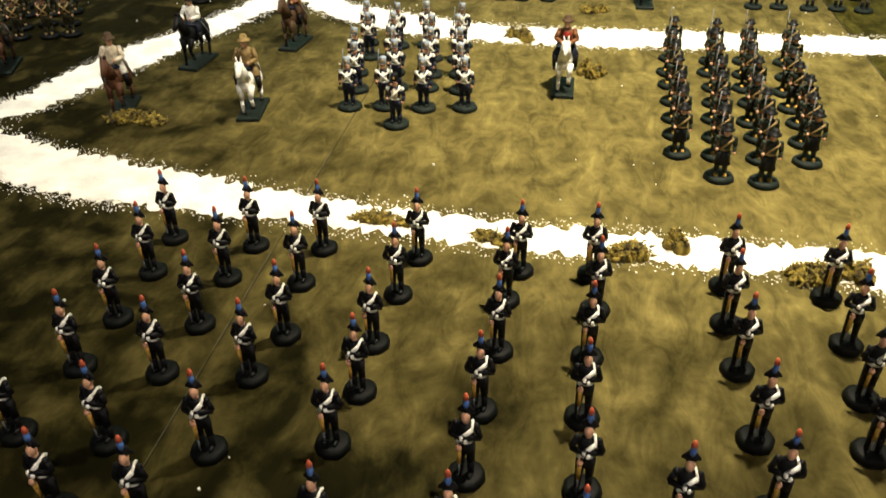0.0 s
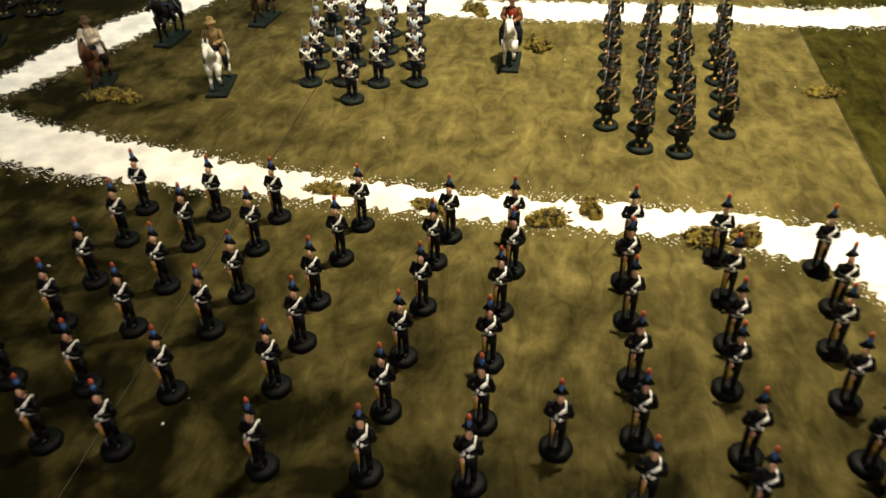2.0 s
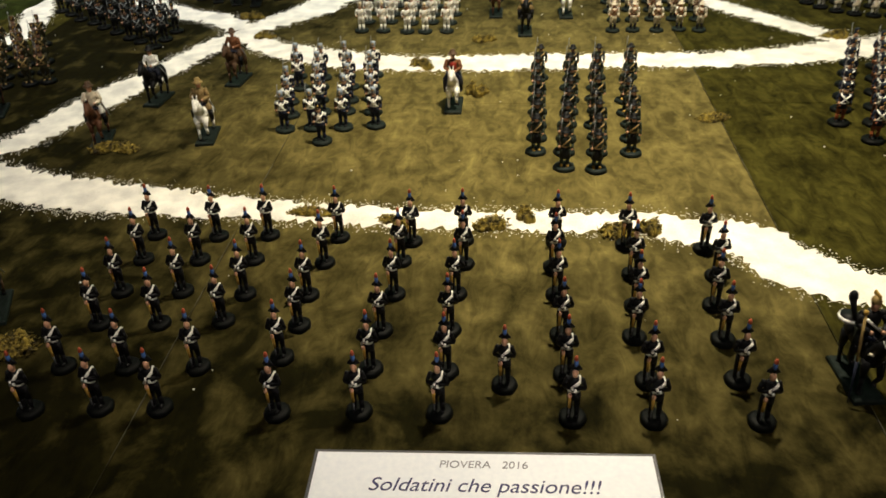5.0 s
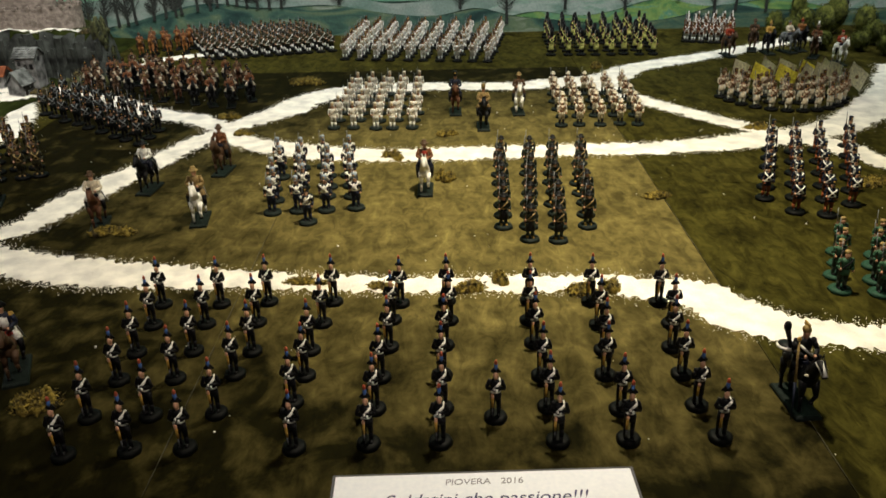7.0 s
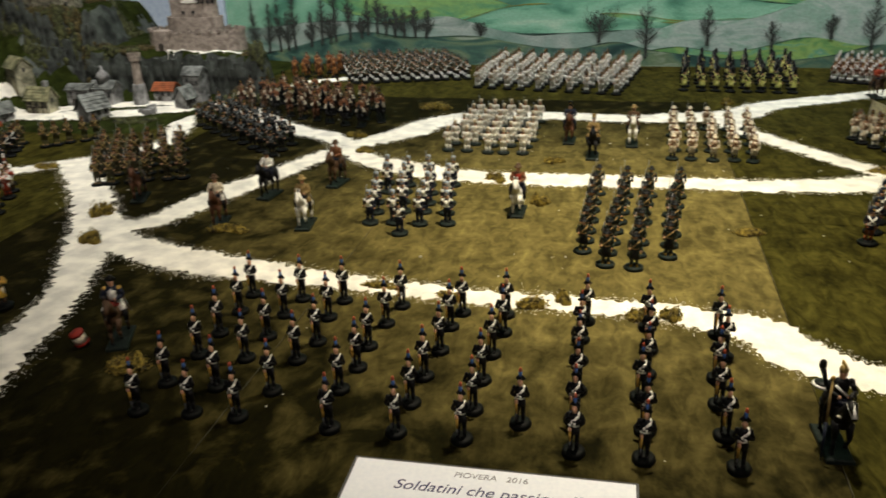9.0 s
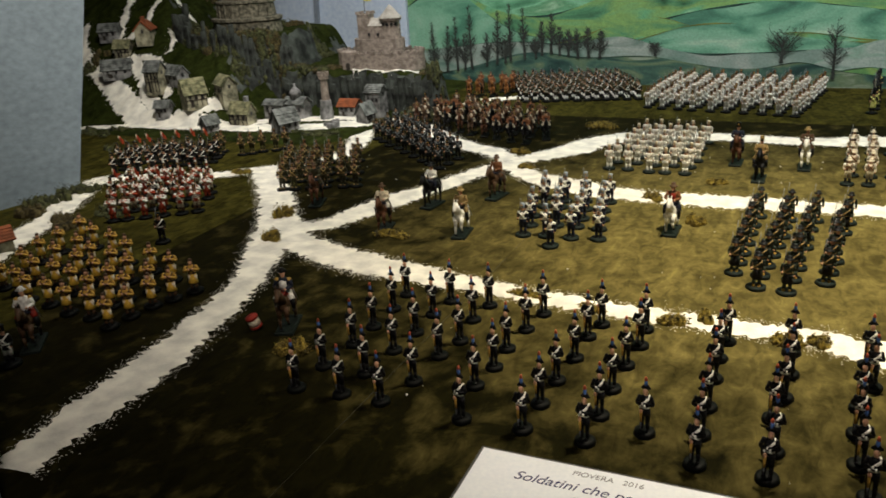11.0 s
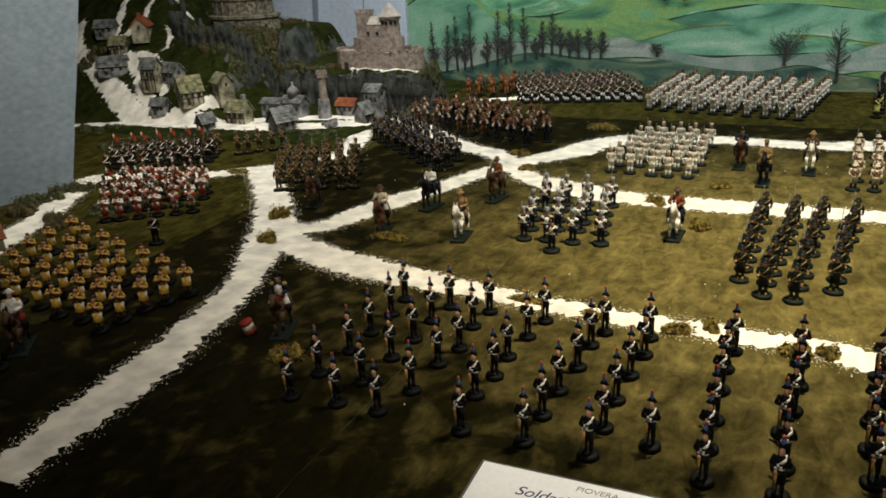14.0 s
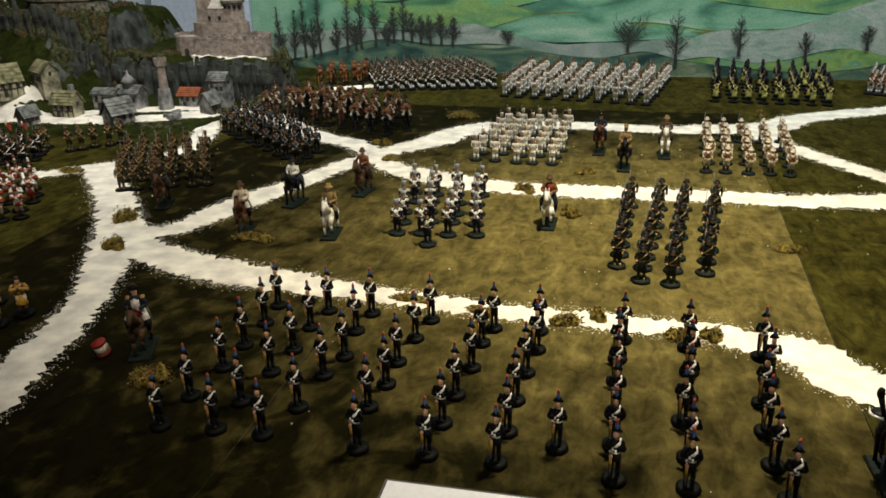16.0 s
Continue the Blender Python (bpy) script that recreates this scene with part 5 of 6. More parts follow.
def cliff_rock(x, y, w, h, seed):
    """An upright splintered slab of slate."""
    rnd, g = random.Random(seed), Geo()
    n = 7
    rings = []
    for k in range(5):
        u = k / 4
        rings.append([(math.cos(2 * math.pi * i / n) * w * (1 - 0.25 * u) * rnd.uniform(0.8, 1.15), math.sin(2 * math.pi * i / n) * w * 0.55 * rnd.uniform(0.8, 1.2), h * u + rnd.uniform(-0.004, 0.004)) for i in range(n)])
    v = [p for r in rings for p in r]
    f = [(k * n + i, k * n + (i + 1) % n, (k + 1) * n + (i + 1) % n, (k + 1) * n + i) for k in range(4) for i in range(n)] + [tuple(4 * n + i for i in range(n)), tuple(range(n - 1, -1, -1))]
    g.add(v, f, M_ROCK, False)
    return thing("cliff_rock", g, pose(x, y, max(0, height(x, y - 0.02) - 0.01), rnd.uniform(-5, 5), rnd.uniform(-4, 4), rnd.uniform(-15, 15)), "grey upright slate rock in the scenery cliff", "rock", "slate cliff")


rnd = random.Random(21)
for k in range(34):
    x = -1.68 + 0.62 * k / 33
    cliff_rock(x + rnd.uniform(-0.008, 0.008), 1.785 - 0.25 * max(0, x + 1.16) + rnd.uniform(-0.01, 0.01), rnd.uniform(0.012, 0.022), rnd.uniform(0.085, 0.128), k)
for k in range(46):
    a = math.pi * (1.05 + 0.82 * k / 45)
    q = rnd.uniform(0.98, 1.10)
    x, y = -1.90 + (0.31 if math.cos(a) < 0 else 0.23) * q * math.cos(a), 1.96 + 0.25 * q * math.sin(a)
    cliff_rock(x, y, rnd.uniform(0.010, 0.019), rnd.uniform(0.05, 0.12), k + 60)
VILLAGE_ROADS = [
    [(-2.53, 1.99, 0.018), (-2.49, 1.86, 0.019), (-2.44, 1.764, 0.020), (-2.38, 1.68, 0.020), (-2.20, 1.60, 0.025), (-2.08, 1.50, 0.027), (-1.95, 1.43, 0.034)],
    [(-2.68, 1.80, 0.028), (-2.58, 1.68, 0.032), (-2.38, 1.58, 0.036), (-2.20, 1.49, 0.042), (-2.05, 1.42, 0.040), (-1.90, 1.40, 0.039), (-1.75, 1.42, 0.044), (-1.58, 1.43, 0.047), (-1.40, 1.46, 0.047), (-1.26, 1.54, 0.047), (-1.17, 1.63, 0.034)],
    [(-2.02, 1.40, 0.027), (-2.15, 1.36, 0.025), (-2.30, 1.31, 0.025), (-2.5, 1.25, 0.025)],
    [(-1.90, 1.42, 0.031), (-1.80, 1.50, 0.029), (-1.74, 1.58, 0.021)],
    [(-1.64, 1.48, 0.034), (-1.52, 1.56, 0.039), (-1.38, 1.60, 0.039), (-1.25, 1.64, 0.039)],
    [(-1.385, 1.805, 0.008), (-1.30, 1.806, 0.008), (-1.20, 1.825, 0.008), (-1.12, 1.86, 0.008)],
    [(-2.30, 1.665, 0.014), (-2.16, 1.645, 0.016), (-2.08, 1.60, 0.015), (-1.99, 1.50, 0.018)],
    [(-2.40, 1.72, 0.014), (-2.34, 1.80, 0.014), (-2.36, 1.90, 0.013), (-2.28, 1.97, 0.012), (-2.18, 1.95, 0.012)],
    [(-2.22, 1.82, 0.010), (-2.16, 1.76, 0.012), (-2.12, 1.68, 0.012)],
    [(-1.02, 1.94, 0.009), (-1.00, 1.99, 0.015), (-1.03, 2.06, 0.009)],
]
for k, pts in enumerate(VILLAGE_ROADS):
    road(pts, "white gravel lane winding through the model village", 0.0015, height, 2.0, 60 + k)


def gable(w, d, h, r, material):
    g = Geo()
    x, y = w / 2, d / 2
    vs = [(-x, -y, -0.012), (x, -y, -0.012), (x, y, -0.012), (-x, y, -0.012), (-x, -y, h), (x, -y, h), (x, y, h), (-x, y, h), (-x, 0, h + r), (x, 0, h + r)]
    g.add(vs, [(0, 1, 5, 4), (2, 3, 7, 6), (1, 2, 6, 9, 5), (3, 0, 4, 8, 7), (3, 2, 1, 0), (4, 5, 9, 8), (6, 7, 8, 9)], material, False)
    return g


def add_roof(parent, w, d, h, r, material, over=0.006, t=0.004, rows=5):
    """Two slopes: a thin shell and separate overlapping courses of shingles on it."""
    x = w / 2 + over
    g = Geo()
    a, dz = d / 2 + over * 0.5, over * 0.5 * r / (d / 2)
    shell = [(-a, h - dz), (0, h + r), (a, h - dz), (0, h + r - 0.002)]
    g.add([(e, *q) for e in (-x + 0.001, x - 0.001) for q in shell], [(0, 1, 5, 4), (1, 2, 6, 5), (2, 3, 7, 6), (3, 0, 4, 7), (3, 2, 1, 0), (4, 5, 6, 7)], material, False)
    roof = part("roof", g, parent)
    slope = math.atan2(r, d / 2)
    for s in (-1, 1):
        length = math.hypot(d / 2, r) + over
        for k in range(rows):
            u0, u1 = k / rows, (k + 1.12) / rows
            a0, a1 = length * u0, min(length * u1, length)
            lift0, lift1 = t * 0.5, t
            p = []
            for a, lift in ((a0, lift0), (a1, lift1)):
                yy, zz = s * a * math.cos(slope), h + r - a * math.sin(slope)
                ny, nz = s * math.sin(slope), math.cos(slope)
                p += [(yy + ny * lift, zz + nz * lift), (yy - ny * t * 0.3, zz - nz * t * 0.3)]
            v = [(e, q[0], q[1]) for e in (-x, x) for q in p]
            g = Geo()
            g.add(v, [(0, 2, 6, 4), (1, 5, 7, 3), (2, 3, 7, 6), (0, 4, 5, 1), (0, 1, 3, 2), (4, 6, 7, 5)], material, False)
            part("shingle_course", g, roof)
    return roof


def house(x, y, rz, w, d, h, r, wall, roof, label, beams=False, chimney=False, z=None, windows=3):
    zz = height(x, y) if z is None else z
    ob = tagged(new("model_house"), label, "model house", "village houses")
    ob.matrix_world = pose(x, y, zz, 0, 0, rz)
    body = part("wall", gable(w, d, h, r, wall), ob)
    add_roof(ob, w, d, h, r, roof)
    g = Geo()
    g.box((-w * 0.22, -d / 2, h * 0.22), (w * 0.15, 0.003, h * 0.5), M_BEAM)
    part("door", g, ob)
    for k in range(windows):
        g = Geo()
        g.box((w * (-0.3 + 0.3 * k), -d / 2, h * 0.72 if k != 0 or windows == 1 else h * 0.78), (0.009, 0.003, 0.011), M_GLASS)
        win = part("window", g, ob)
        g = Geo()
        g.box((w * (-0.3 + 0.3 * k), -d / 2 - 0.001, h * 0.72 - 0.007), (0.012, 0.004, 0.002), M_BEAM)
        part("sill", g, win)
    g = Geo()
    g.box((w / 2, 0, h * 0.9), (0.003, 0.009, 0.012), M_GLASS)
    part("window", g, ob)
    if beams:
        for k in range(5):
            g = Geo()
            g.box((w * (-0.48 + 0.24 * k), -d / 2 - 0.001, h * 0.5), (0.0025, 0.003, h), M_BEAM)
            part("beam", g, ob)
        for k in range(2):
            g = Geo()
            g.box((0, -d / 2 - 0.001, h * (0.5 + 0.48 * k)), (w, 0.0035, 0.0025), M_BEAM)
            part("beam", g, ob)
        for s in (-1, 1):
            g = Geo()
            g.tube((w / 2 + 0.001, s * d * 0.45, h), (w / 2 + 0.001, 0, h + r * 0.9), 0.0014, 0.0014, M_BEAM, 5)
            part("beam", g, ob)
    if chimney:
        g = Geo()
        g.box((w * 0.28, 0.004, h + r * 0.9), (0.013, 0.013, r * 0.9 + 0.012), roof if roof is M_TILE else M_HSTONE, None, 0.001)
        part("chimney", g, ob)
    return ob


house(-2.47, 1.74, 20, 0.075, 0.05, 0.035, 0.028, M_HSTONE, M_SLATE, "grey stone model house with slate roof on the slope")
house(-2.345, 1.675, 20, 0.06, 0.05, 0.035, 0.03, M_HWALL, M_THATCH, "small half-timbered model house with thatched roof on the slope", True)
house(-2.303, 1.585, 35, 0.105, 0.06, 0.030, 0.035, M_HSTONE, M_SLATE, "long stone model house with patched slate roof on the slope")
house(-2.27, 1.73, -60, 0.09, 0.06, 0.05, 0.032, M_HWALL, M_TILE, "whitewashed model house with orange tiled roof on the slope", False, True)
house(-2.053, 1.523, 10, 0.055, 0.055, 0.075, 0.035, M_HWALL, M_SLATE, "tall half-timbered model house with slate roof", True)
house(-1.995, 1.565, -15, 0.09, 0.05, 0.035, 0.03, M_HSTONE, M_SLATE, "low grey stone model house with slate roof")
house(-1.956, 1.437, 15, 0.05, 0.04, 0.035, 0.022, M_HSTONE, M_SLATE, "small stone model shed with slate roof by the lane")
house(-1.845, 1.475, 60, 0.075, 0.06, 0.045, 0.05, M_HWALL, M_THATCH, "half-timbered model house with steep thatched roof", True)
house(-1.755, 1.545, -30, 0.075, 0.055, 0.075, 0.03, M_HWALL, M_THATCH, "pale two-storey model house with mossy roof below the crag")
house(-1.635, 1.47, 0, 0.075, 0.05, 0.045, 0.035, M_HWALL, M_THATCH, "half-timbered model farmhouse with yellow thatched roof", True, True)
house(-1.70, 1.372, 75, 0.05, 0.038, 0.028, 0.028, M_HSTONE, M_SLATE, "small grey stone model chapel with steep gable")
house(-1.42, 1.415, 65, 0.07, 0.06, 0.035, 0.042, M_HSTONE, M_SLATE, "dark stone model barn with steep slate gable")
house(-1.565, 1.575, 0, 0.075, 0.05, 0.055, 0.014, M_HSTONE, M_SLATE, "grey stone model wing with flat slate roof beside the church")
house(-1.318, 1.66, 0, 0.065, 0.05, 0.040, 0.02, M_HSTONE, M_TILE, "low stone model house with orange tiled roof")
house(-1.225, 1.685, 0, 0.055, 0.055, 0.088, 0.022, M_HSTONE, M_SLATE, "tall grey stone model tower house with slate roof")
house(-1.212, 1.585, 80, 0.05, 0.045, 0.035, 0.034, M_HSTONE, M_SLATE, "small blue-grey stone model house with steep slate gable")
house(-1.44, 0.29, -25, 0.115, 0.08, 0.045, 0.050, M_HWALL, M_TILE, "half-timbered model house with orange tiled roof and chimney", True, True, 0.0)
house(-1.385, 0.325, 65, 0.05, 0.045, 0.030, 0.022, M_HWALL, M_TILE, "small model lean-to with orange tiled roof", False, False, 0.0, 1)

# village church with a round cap, and the stone lookout tower
church = tagged(new("model_church"), "grey stone model church with round domed turret", "model church", "village houses")
church.matrix_world = pose(-1.495, 1.60, height(-1.495, 1.60))
part("wall", gable(0.075, 0.055, 0.055, 0.02, M_HSTONE), church)
add_roof(church, 0.075, 0.055, 0.055, 0.02, M_SLATE)
g = Geo()
g.lathe((-0.004, 0, 0.05), [(0, 0.020), (0.034, 0.019), (0.036, 0.023), (0.048, 0.016), (0.056, 0.007), (0.060, 0.004), (0.072, 0.002)], M_HSTONE, 14)
part("turret", g, church)
for k in range(3):
    g = Geo()
    g.box((-0.024 + 0.024 * k, -0.0278, 0.034), (0.010, 0.003, 0.014), M_GLASS)
    part("window", g, church)
tower = tagged(new("model_tower"), "slim stone model lookout tower on a rough plinth", "model tower", "village houses")
tower.matrix_world = pose(-1.375, 1.60, height(-1.375, 1.60)) @ Matrix.Diagonal((1, 1, 1.28, 1))
g = Geo()
g.lathe((0, 0, -0.01), [(0, 0.026), (0.03, 0.024), (0.062, 0.019)], M_HSTONE, 9, 1, False, 0.12, 4)
part("plinth", g, tower)
g = Geo()
g.lathe((0, 0, 0.05), [(0, 0.014), (0.055, 0.012), (0.058, 0.017), (0.068, 0.018)], M_STONE, 12, 1, False)
part("shaft", g, tower)
for k in range(8):
    g = Geo()
    a = 2 * math.pi * k / 8
    g.box((0.0155 * math.cos(a), 0.0155 * math.sin(a), 0.122), (0.006, 0.006, 0.010), M_STONE)
    part("merlon", g, tower)
g = Geo()
for k in range(22):
    a, d = rnd.uniform(0, 6.28), rnd.uniform(0, 0.03)
    g.box((math.cos(a) * d, math.sin(a) * d, 0.005 + rnd.uniform(0, 0.010)), (rnd.uniform(0.008, 0.018), rnd.uniform(0.006, 0.012), rnd.uniform(0.008, 0.02)), M_HSTONE, turn_z(rnd.uniform(0, 90)), 0.001)
thing("rubble", g, pose(-1.285, 1.49, height(-1.285, 1.49)), "heap of pale broken stones in the village square", "rubble")


# ---- castle on the shelf ----
def ring_wall(r, z0, z1, thick, squash, a0=0.0, a1=360.0, n=40):
    g = Geo()
    vs = []
    closed = a1 - a0 >= 360
    m = n if closed else n + 1
    for k in range(m):
        a = radians(a0 + (a1 - a0) * k / n)
        for q, z in ((r, z0), (r * 0.985, z1), (r - thick, z1), (r - thick, z0)):
            vs.append((q * math.cos(a), q * squash * math.sin(a), z))
    fs = []
    for k in range(n):
        a, b = 4 * k, 4 * ((k + 1) % m)
        fs += [(a + i, b + i, b + (i + 1) % 4, a + (i + 1) % 4) for i in range(4)]
    g.add(vs, fs, M_STONE, False)
    return g


castle = tagged(new("model_castle"), "brown stone model castle with round towers on a rock shelf", "model castle")
castle.matrix_world = pose(-1.318, 1.905, 0.140) @ Matrix.Diagonal((1.16, 1.0, 1.0, 1))
part("curtain_wall", ring_wall(0.152, -0.02, 0.060, 0.012, 0.58), castle)
part("inner_wall", ring_wall(0.088, 0.0, 0.105, 0.01, 0.62), castle)
for k in range(30):
    g = Geo()
    a = 2 * math.pi * k / 30
    g.box((0.146 * math.cos(a), 0.146 * 0.58 * math.sin(a), 0.063), (0.010, 0.010, 0.009), M_STONE)
    part("merlon", g, castle)
keep = part("keep", gable(0.055, 0.055, 0.150, 0.0, M_STONE), castle, "", pose(0.004, 0.0, 0))
M_CREAM_ROOF = mat("cream_roof", (0.34, 0.32, 0.29), rough=0.9, spread=0.2, scale=40, fine=300, bump=0.5)
g = Geo()
x, y, h, r = 0.029, 0.029, 0.150, 0.026
g.add([(-x, -y, h), (x, -y, h), (x, y, h), (-x, y, h), (-x, 0, h + r), (x, 0, h + r)], [(0, 1, 5, 4), (2, 3, 4, 5), (1, 2, 5), (3, 0, 4), (3, 2, 1, 0)], M_CREAM_ROOF, False)
part("roof", g, keep)
g = Geo()
g.lathe((0.045, 0, 0), [(0, 0.033), (0.165, 0.029), (0.167, 0.034), (0.178, 0.034)], M_STONE, 16, 1, False)
rt = part("round_tower", g, castle)
g = Geo()
g.lathe((0.045, 0, 0.176), [(0, 0.038), (0.022, 0.020), (0.046, 0.001)], M_CREAM_ROOF, 16, 1, False)
part("cone_roof", g, rt)
for k in range(5):
    g = Geo()
    a = radians(215 + 28 * k)
    g.box((0.045 + 0.0295 * math.cos(a), 0.0295 * math.sin(a), 0.155), (0.008, 0.008, 0.011), M_GLASS)
    part("window", g, rt)
g = Geo()
g.box((-0.044, 0.0, 0.095), (0.042, 0.042, 0.19), M_STONE)
sq = part("square_tower", g, castle)
for k in range(8):
    g = Geo()
    a = radians(45 * k)
    g.box((-0.044 + max(-0.019, min(0.019, 0.03 * math.cos(a))), max(-0.019, min(0.019, 0.03 * math.sin(a))), 0.194), (0.009, 0.009, 0.011), M_STONE)
    part("merlon", g, sq)
g = Geo()
g.box((-0.075, -0.078, 0.025), (0.040, 0.03, 0.09), M_STONE, None, 0.004)
gate = part("gatehouse", g, castle)
g = Geo()
g.box((-0.075, -0.094, 0.010), (0.014, 0.004, 0.026), M_BEAM)
g.tube((-0.075, -0.0955, 0.022), (-0.075, -0.0925, 0.022), 0.007, 0.007, M_BEAM, 12)
part("gate", g, gate)
for x, z in ((-0.02, 0.12), (0.012, 0.12), (-0.004, 0.09)):
    g = Geo()
    g.box((x - 0.005, -0.0305, z), (0.007, 0.003, 0.012), M_GLASS)
    part("window", g, keep)
g = Geo()
g.tube((-0.044, 0, 0.19), (-0.044, 0, 0.262), 0.001, 0.001, M_BEAM, 5)
pole = part("flagpole", g, castle)
g = Geo()
g.box((-0.032, 0, 0.245), (0.024, 0.0015, 0.022), P("lemon"))
part("flag", g, pole, "yellow flag")

ruin = tagged(new("model_ruin"), "ruined round stone model fortress on the crag", "model ruin")
ruin.matrix_world = pose(-1.925, 1.925, 0.284)
g = Geo()
g.lathe((0.005, 0, 0), [(-0.06, 0.150), (0.030, 0.142), (0.034, 0.150), (0.044, 0.150), (0.046, 0.128)], M_RUIN, 30, 0.78, False, 0.015, 6)
part("outer_wall", g, ruin)
g = Geo()
g.lathe((0.005, 0.005, 0.046), [(0, 0.122), (0.050, 0.118), (0.053, 0.125), (0.061, 0.125), (0.063, 0.100)], M_RUIN, 30, 0.78, False, 0.015, 8)
part("inner_wall", g, ruin)
g = Geo()
g.lathe((0.030, 0.015, 0.10), [(0, 0.078), (0.12, 0.072), (0.16, 0.071), (0.17, 0.078), (0.21, 0.076)], M_RUIN, 22, 1, False, 0.03, 3)
part("round_tower", g, ruin)
g = Geo()
g.lathe((-0.062, 0.02, 0.10), [(0, 0.042), (0.08, 0.038), (0.13, 0.030)], M_RUIN, 14, 1, False, 0.08, 5)
part("broken_tower", g, ruin)
for k in range(9):
    g = Geo()
    a = radians(196 + 19 * k)
    g.box((0.005 + 0.120 * math.cos(a), 0.005 + 0.094 * math.sin(a), 0.070), (0.010, 0.012, 0.050), M_RUIN, turn_z(196 + 19 * k), 0.003)
    part("buttress", g, ruin)
for k in range(6):
    g = Geo()
    a = radians(205 + 26 * k)
    g.box((0.005 + 0.1465 * math.cos(a), 0.1145 * math.sin(a), 0.004), (0.008, 0.006, 0.020), M_GLASS, turn_z(205 + 26 * k))
    part("opening", g, ruin)


# ---- shrubs, lichen banks and topiary ----
def bank(x, y, wx, wy, h, seed, material=M_LICHEN, n=9, per=90, label="dark lichen bank on the scenery", z=None):
    rnd, g = random.Random(seed), Geo()
    for _ in range(n):
        a, b = rnd.uniform(-0.5, 0.5) * wx, rnd.uniform(-0.5, 0.5) * wy
        clump(g, (a, b, (height(x + a, y + b) - height(x, y)) + 0.002), (0.022, 0.022, h * rnd.uniform(0.6, 1.2)), per, material, rnd, 0.0036)
        for _ in range(4):
            e = (rnd.uniform(-0.014, 0.014), rnd.uniform(-0.014, 0.014))
            g.ball((a + e[0], b + e[1], height(x + a + e[0], y + b + e[1]) - height(x, y)), (rnd.uniform(0.006, 0.012), rnd.uniform(0.006, 0.012), h * rnd.uniform(0.45, 0.85)), material, 7, 5)
    return thing("lichen_bank", g, pose(x, y, height(x, y) if z is None else z), label, "lichen", "lichen banks", "stuff")


for k, (x, y, wx, wy, h) in enumerate(((-1.54, 0.52, 0.05, 0.06, 0.03), (-1.575, 0.60, 0.05, 0.08, 0.035), (-1.57, 0.70, 0.06, 0.08, 0.03), (-1.40, 0.49, 0.08, 0.06, 0.025), (-1.36, 0.60, 0.10, 0.07, 0.015), (-1.80, 1.13, 0.22, 0.10, 0.02), (-1.62, 1.20, 0.2, 0.08, 0.02), (-2.15, 1.30, 0.2, 0.1, 0.02),
                                       (-1.08, 1.66, 0.06, 0.08, 0.04), (-1.10, 1.74, 0.08, 0.06, 0.04), (-1.04, 1.80, 0.07, 0.08, 0.05), (-1.0, 1.72, 0.08, 0.06, 0.035), (-1.16, 1.60, 0.04, 0.03, 0.02), (-1.30, 1.40, 0.15, 0.04, 0.012))):
    bank(x, y, wx, wy, h, k + 100, M_LICHEN if k % 3 else M_BROWN, 8, 80)
for k in range(40):
    x, y = rnd.uniform(-2.7, -1.6), rnd.uniform(1.45, 2.3)
    if min(math.hypot(x - a, y - b) for pts in VILLAGE_ROADS for a, b, _ in pts) > 0.09:
        bank(x, y, 0.08, 0.06, 0.03, k + 200, (M_LICHEN, M_LICHEN, M_BROWN)[k % 3], 5, 60, "dark green lichen shrub on the hillside")
for k in range(30):
    a = math.pi * (1.02 + 0.80 * k / 29)
    q = rnd.uniform(0.85, 1.08)
    bank(-1.90 + (0.31 if math.cos(a) < 0 else 0.23) * q * math.cos(a), 1.96 + 0.25 * q * math.sin(a), 0.07, 0.05, 0.030, k + 400, (M_LICHEN, M_LICHEN, M_BROWN)[k % 3], 5, 70, "mossy lichen on the crag below the ruin")
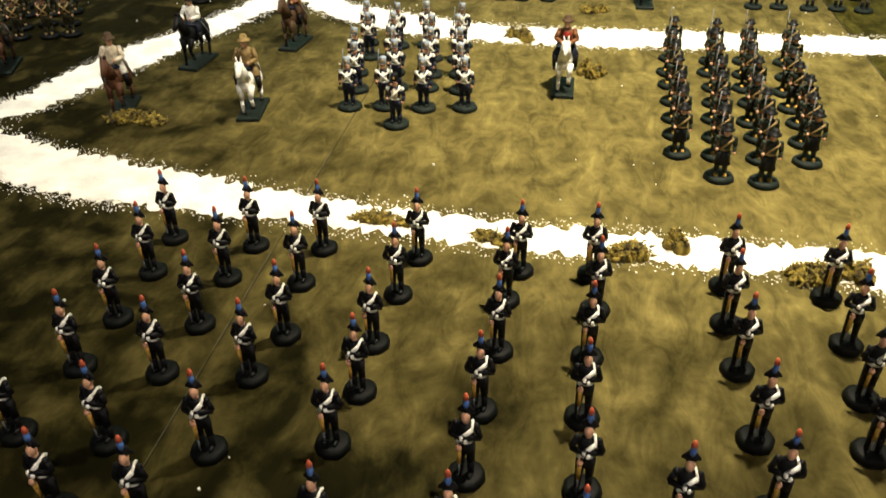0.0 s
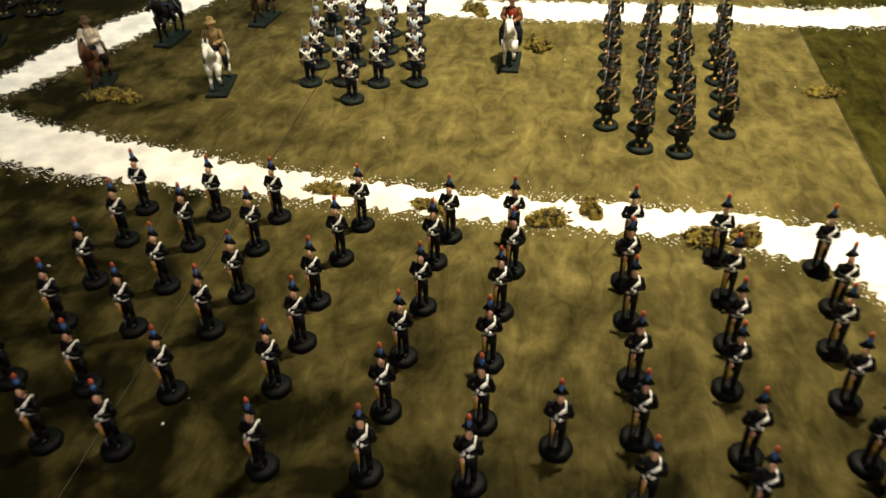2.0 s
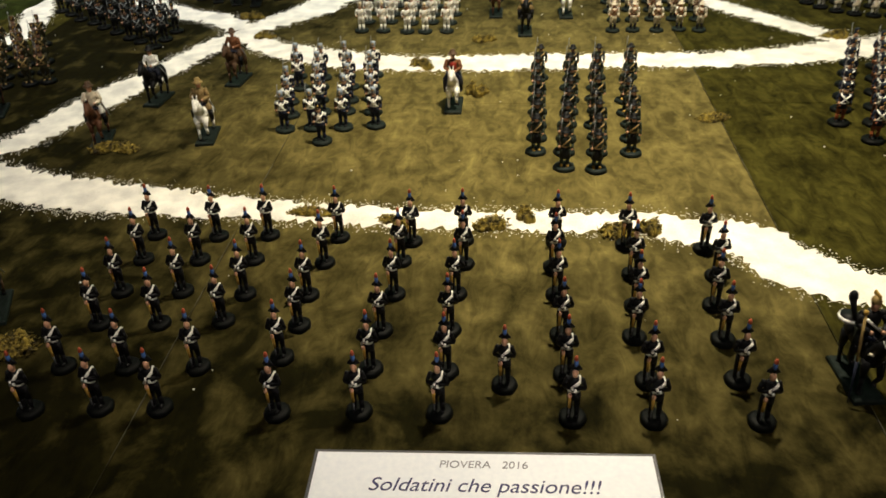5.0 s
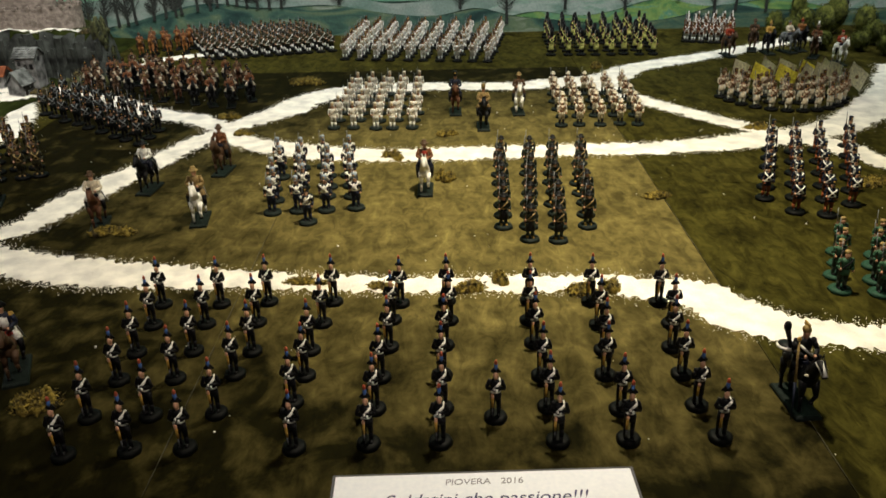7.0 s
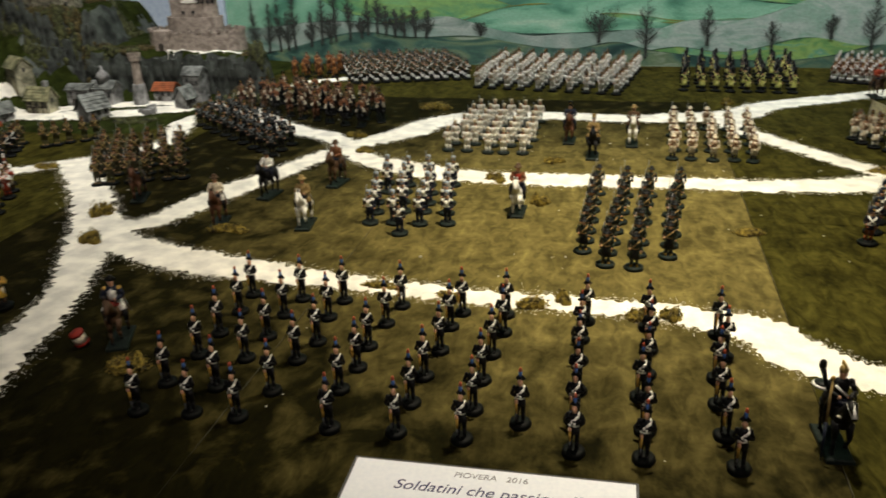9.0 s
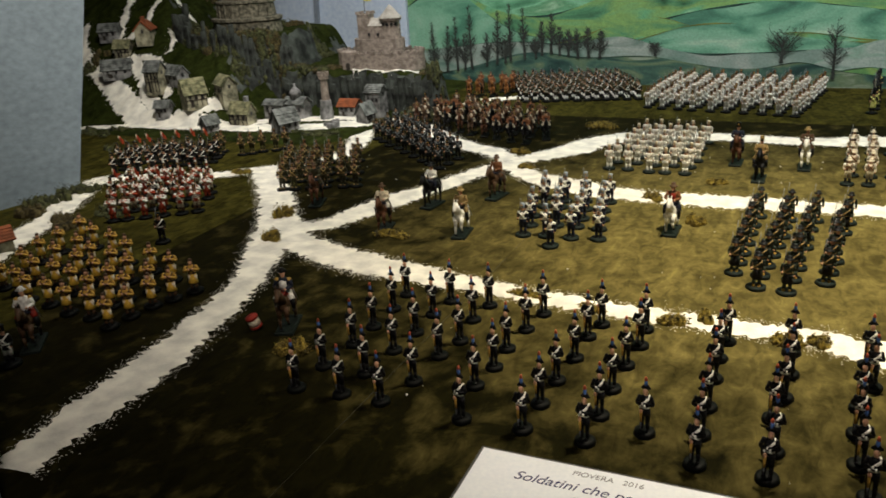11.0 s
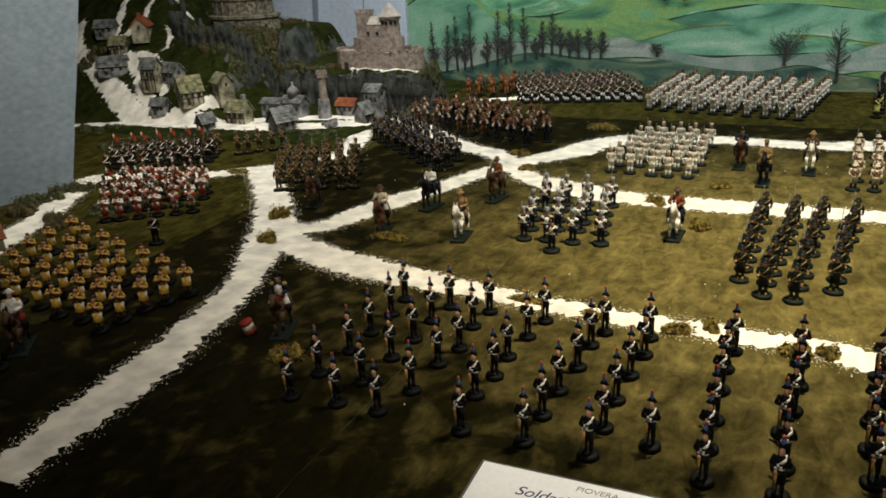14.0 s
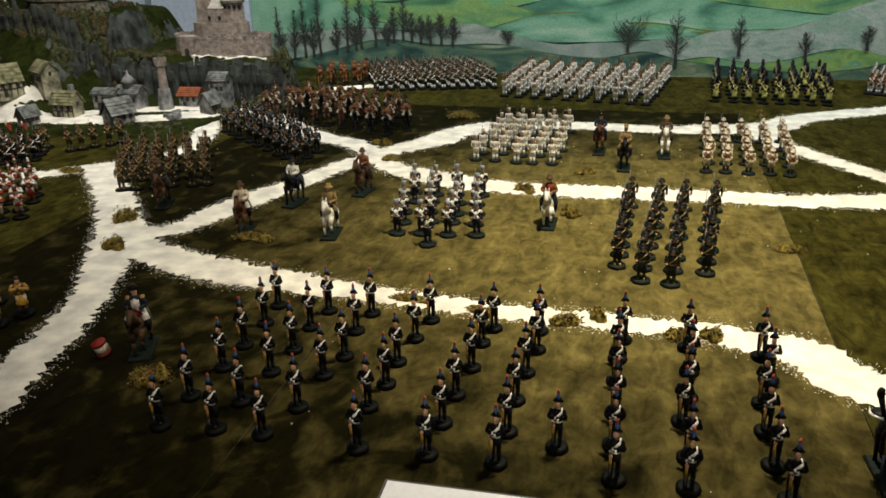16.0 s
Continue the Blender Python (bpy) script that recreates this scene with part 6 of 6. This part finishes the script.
for k in range(11):
    bank(-1.68 + 0.028 * k if k < 8 else -1.11 + 0.02 * (k - 8), 1.825 + 0.02 * math.sin(k), 0.04, 0.03, 0.018, k + 300, M_BROWN if k % 2 else M_LICHEN, 4, 60, "brown moss on the castle shelf")


def topiary(x, y, r, h, seed, material=M_BUSH):
    ob = tagged(new("toy_bush"), "round yellow-green toy bush with leafy crown", "bush", "toy bushes")
    ob.matrix_world = pose(x, y, 0)
    rnd, g = random.Random(seed), Geo()
    cz, rz = (h + r) * 0.53, (h + r) * 0.49
    g.tube((0, 0, 0), (0, 0, cz), 0.004, 0.003, P("brown"), 6)
    part("trunk", g, ob)
    g = Geo()
    for _ in range(1100):
        d = Vector((rnd.gauss(0, 1), rnd.gauss(0, 1), rnd.gauss(0, 1))).normalized()
        p = Vector((0, 0, cz)) + Vector((d.x * r, d.y * r, d.z * rz)) * rnd.uniform(0.82, 1.06) * (1 + 0.14 * noise.noise(d * 2.3 + Vector((seed, 0, 0))))
        t = Vector((rnd.gauss(0, 1), rnd.gauss(0, 1), rnd.gauss(0, 1))).normalized()
        s = t.cross(d).normalized()
        w = rnd.uniform(0.003, 0.006)
        g.add([p - s * w * 0.5, p + t * w, p + s * w * 0.5], [(0, 1, 2), (2, 1, 0)], material, False)
    g.ball((0, 0, cz), (r * 0.86, r * 0.86, rz * 0.86), material, 10, 7)
    part("crown", g, ob)
    return ob


for k, (x, y, r, h) in enumerate(((1.17, 1.99, 0.028, 0.035), (1.275, 1.96, 0.030, 0.035), (1.33, 1.89, 0.032, 0.038), (1.10, 2.22, 0.032, 0.055), (1.14, 2.17, 0.03, 0.05), (1.20, 2.22, 0.036, 0.06), (1.26, 2.20, 0.040, 0.07), (1.32, 2.25, 0.042, 0.095), (1.40, 2.20, 0.040, 0.065), (1.21, 2.30, 0.03, 0.11), (1.47, 2.1, 0.04, 0.05), (1.36, 2.05, 0.035, 0.045), (1.50, 1.95, 0.04, 0.05))):
    topiary(x, y, r, h, k + 7)
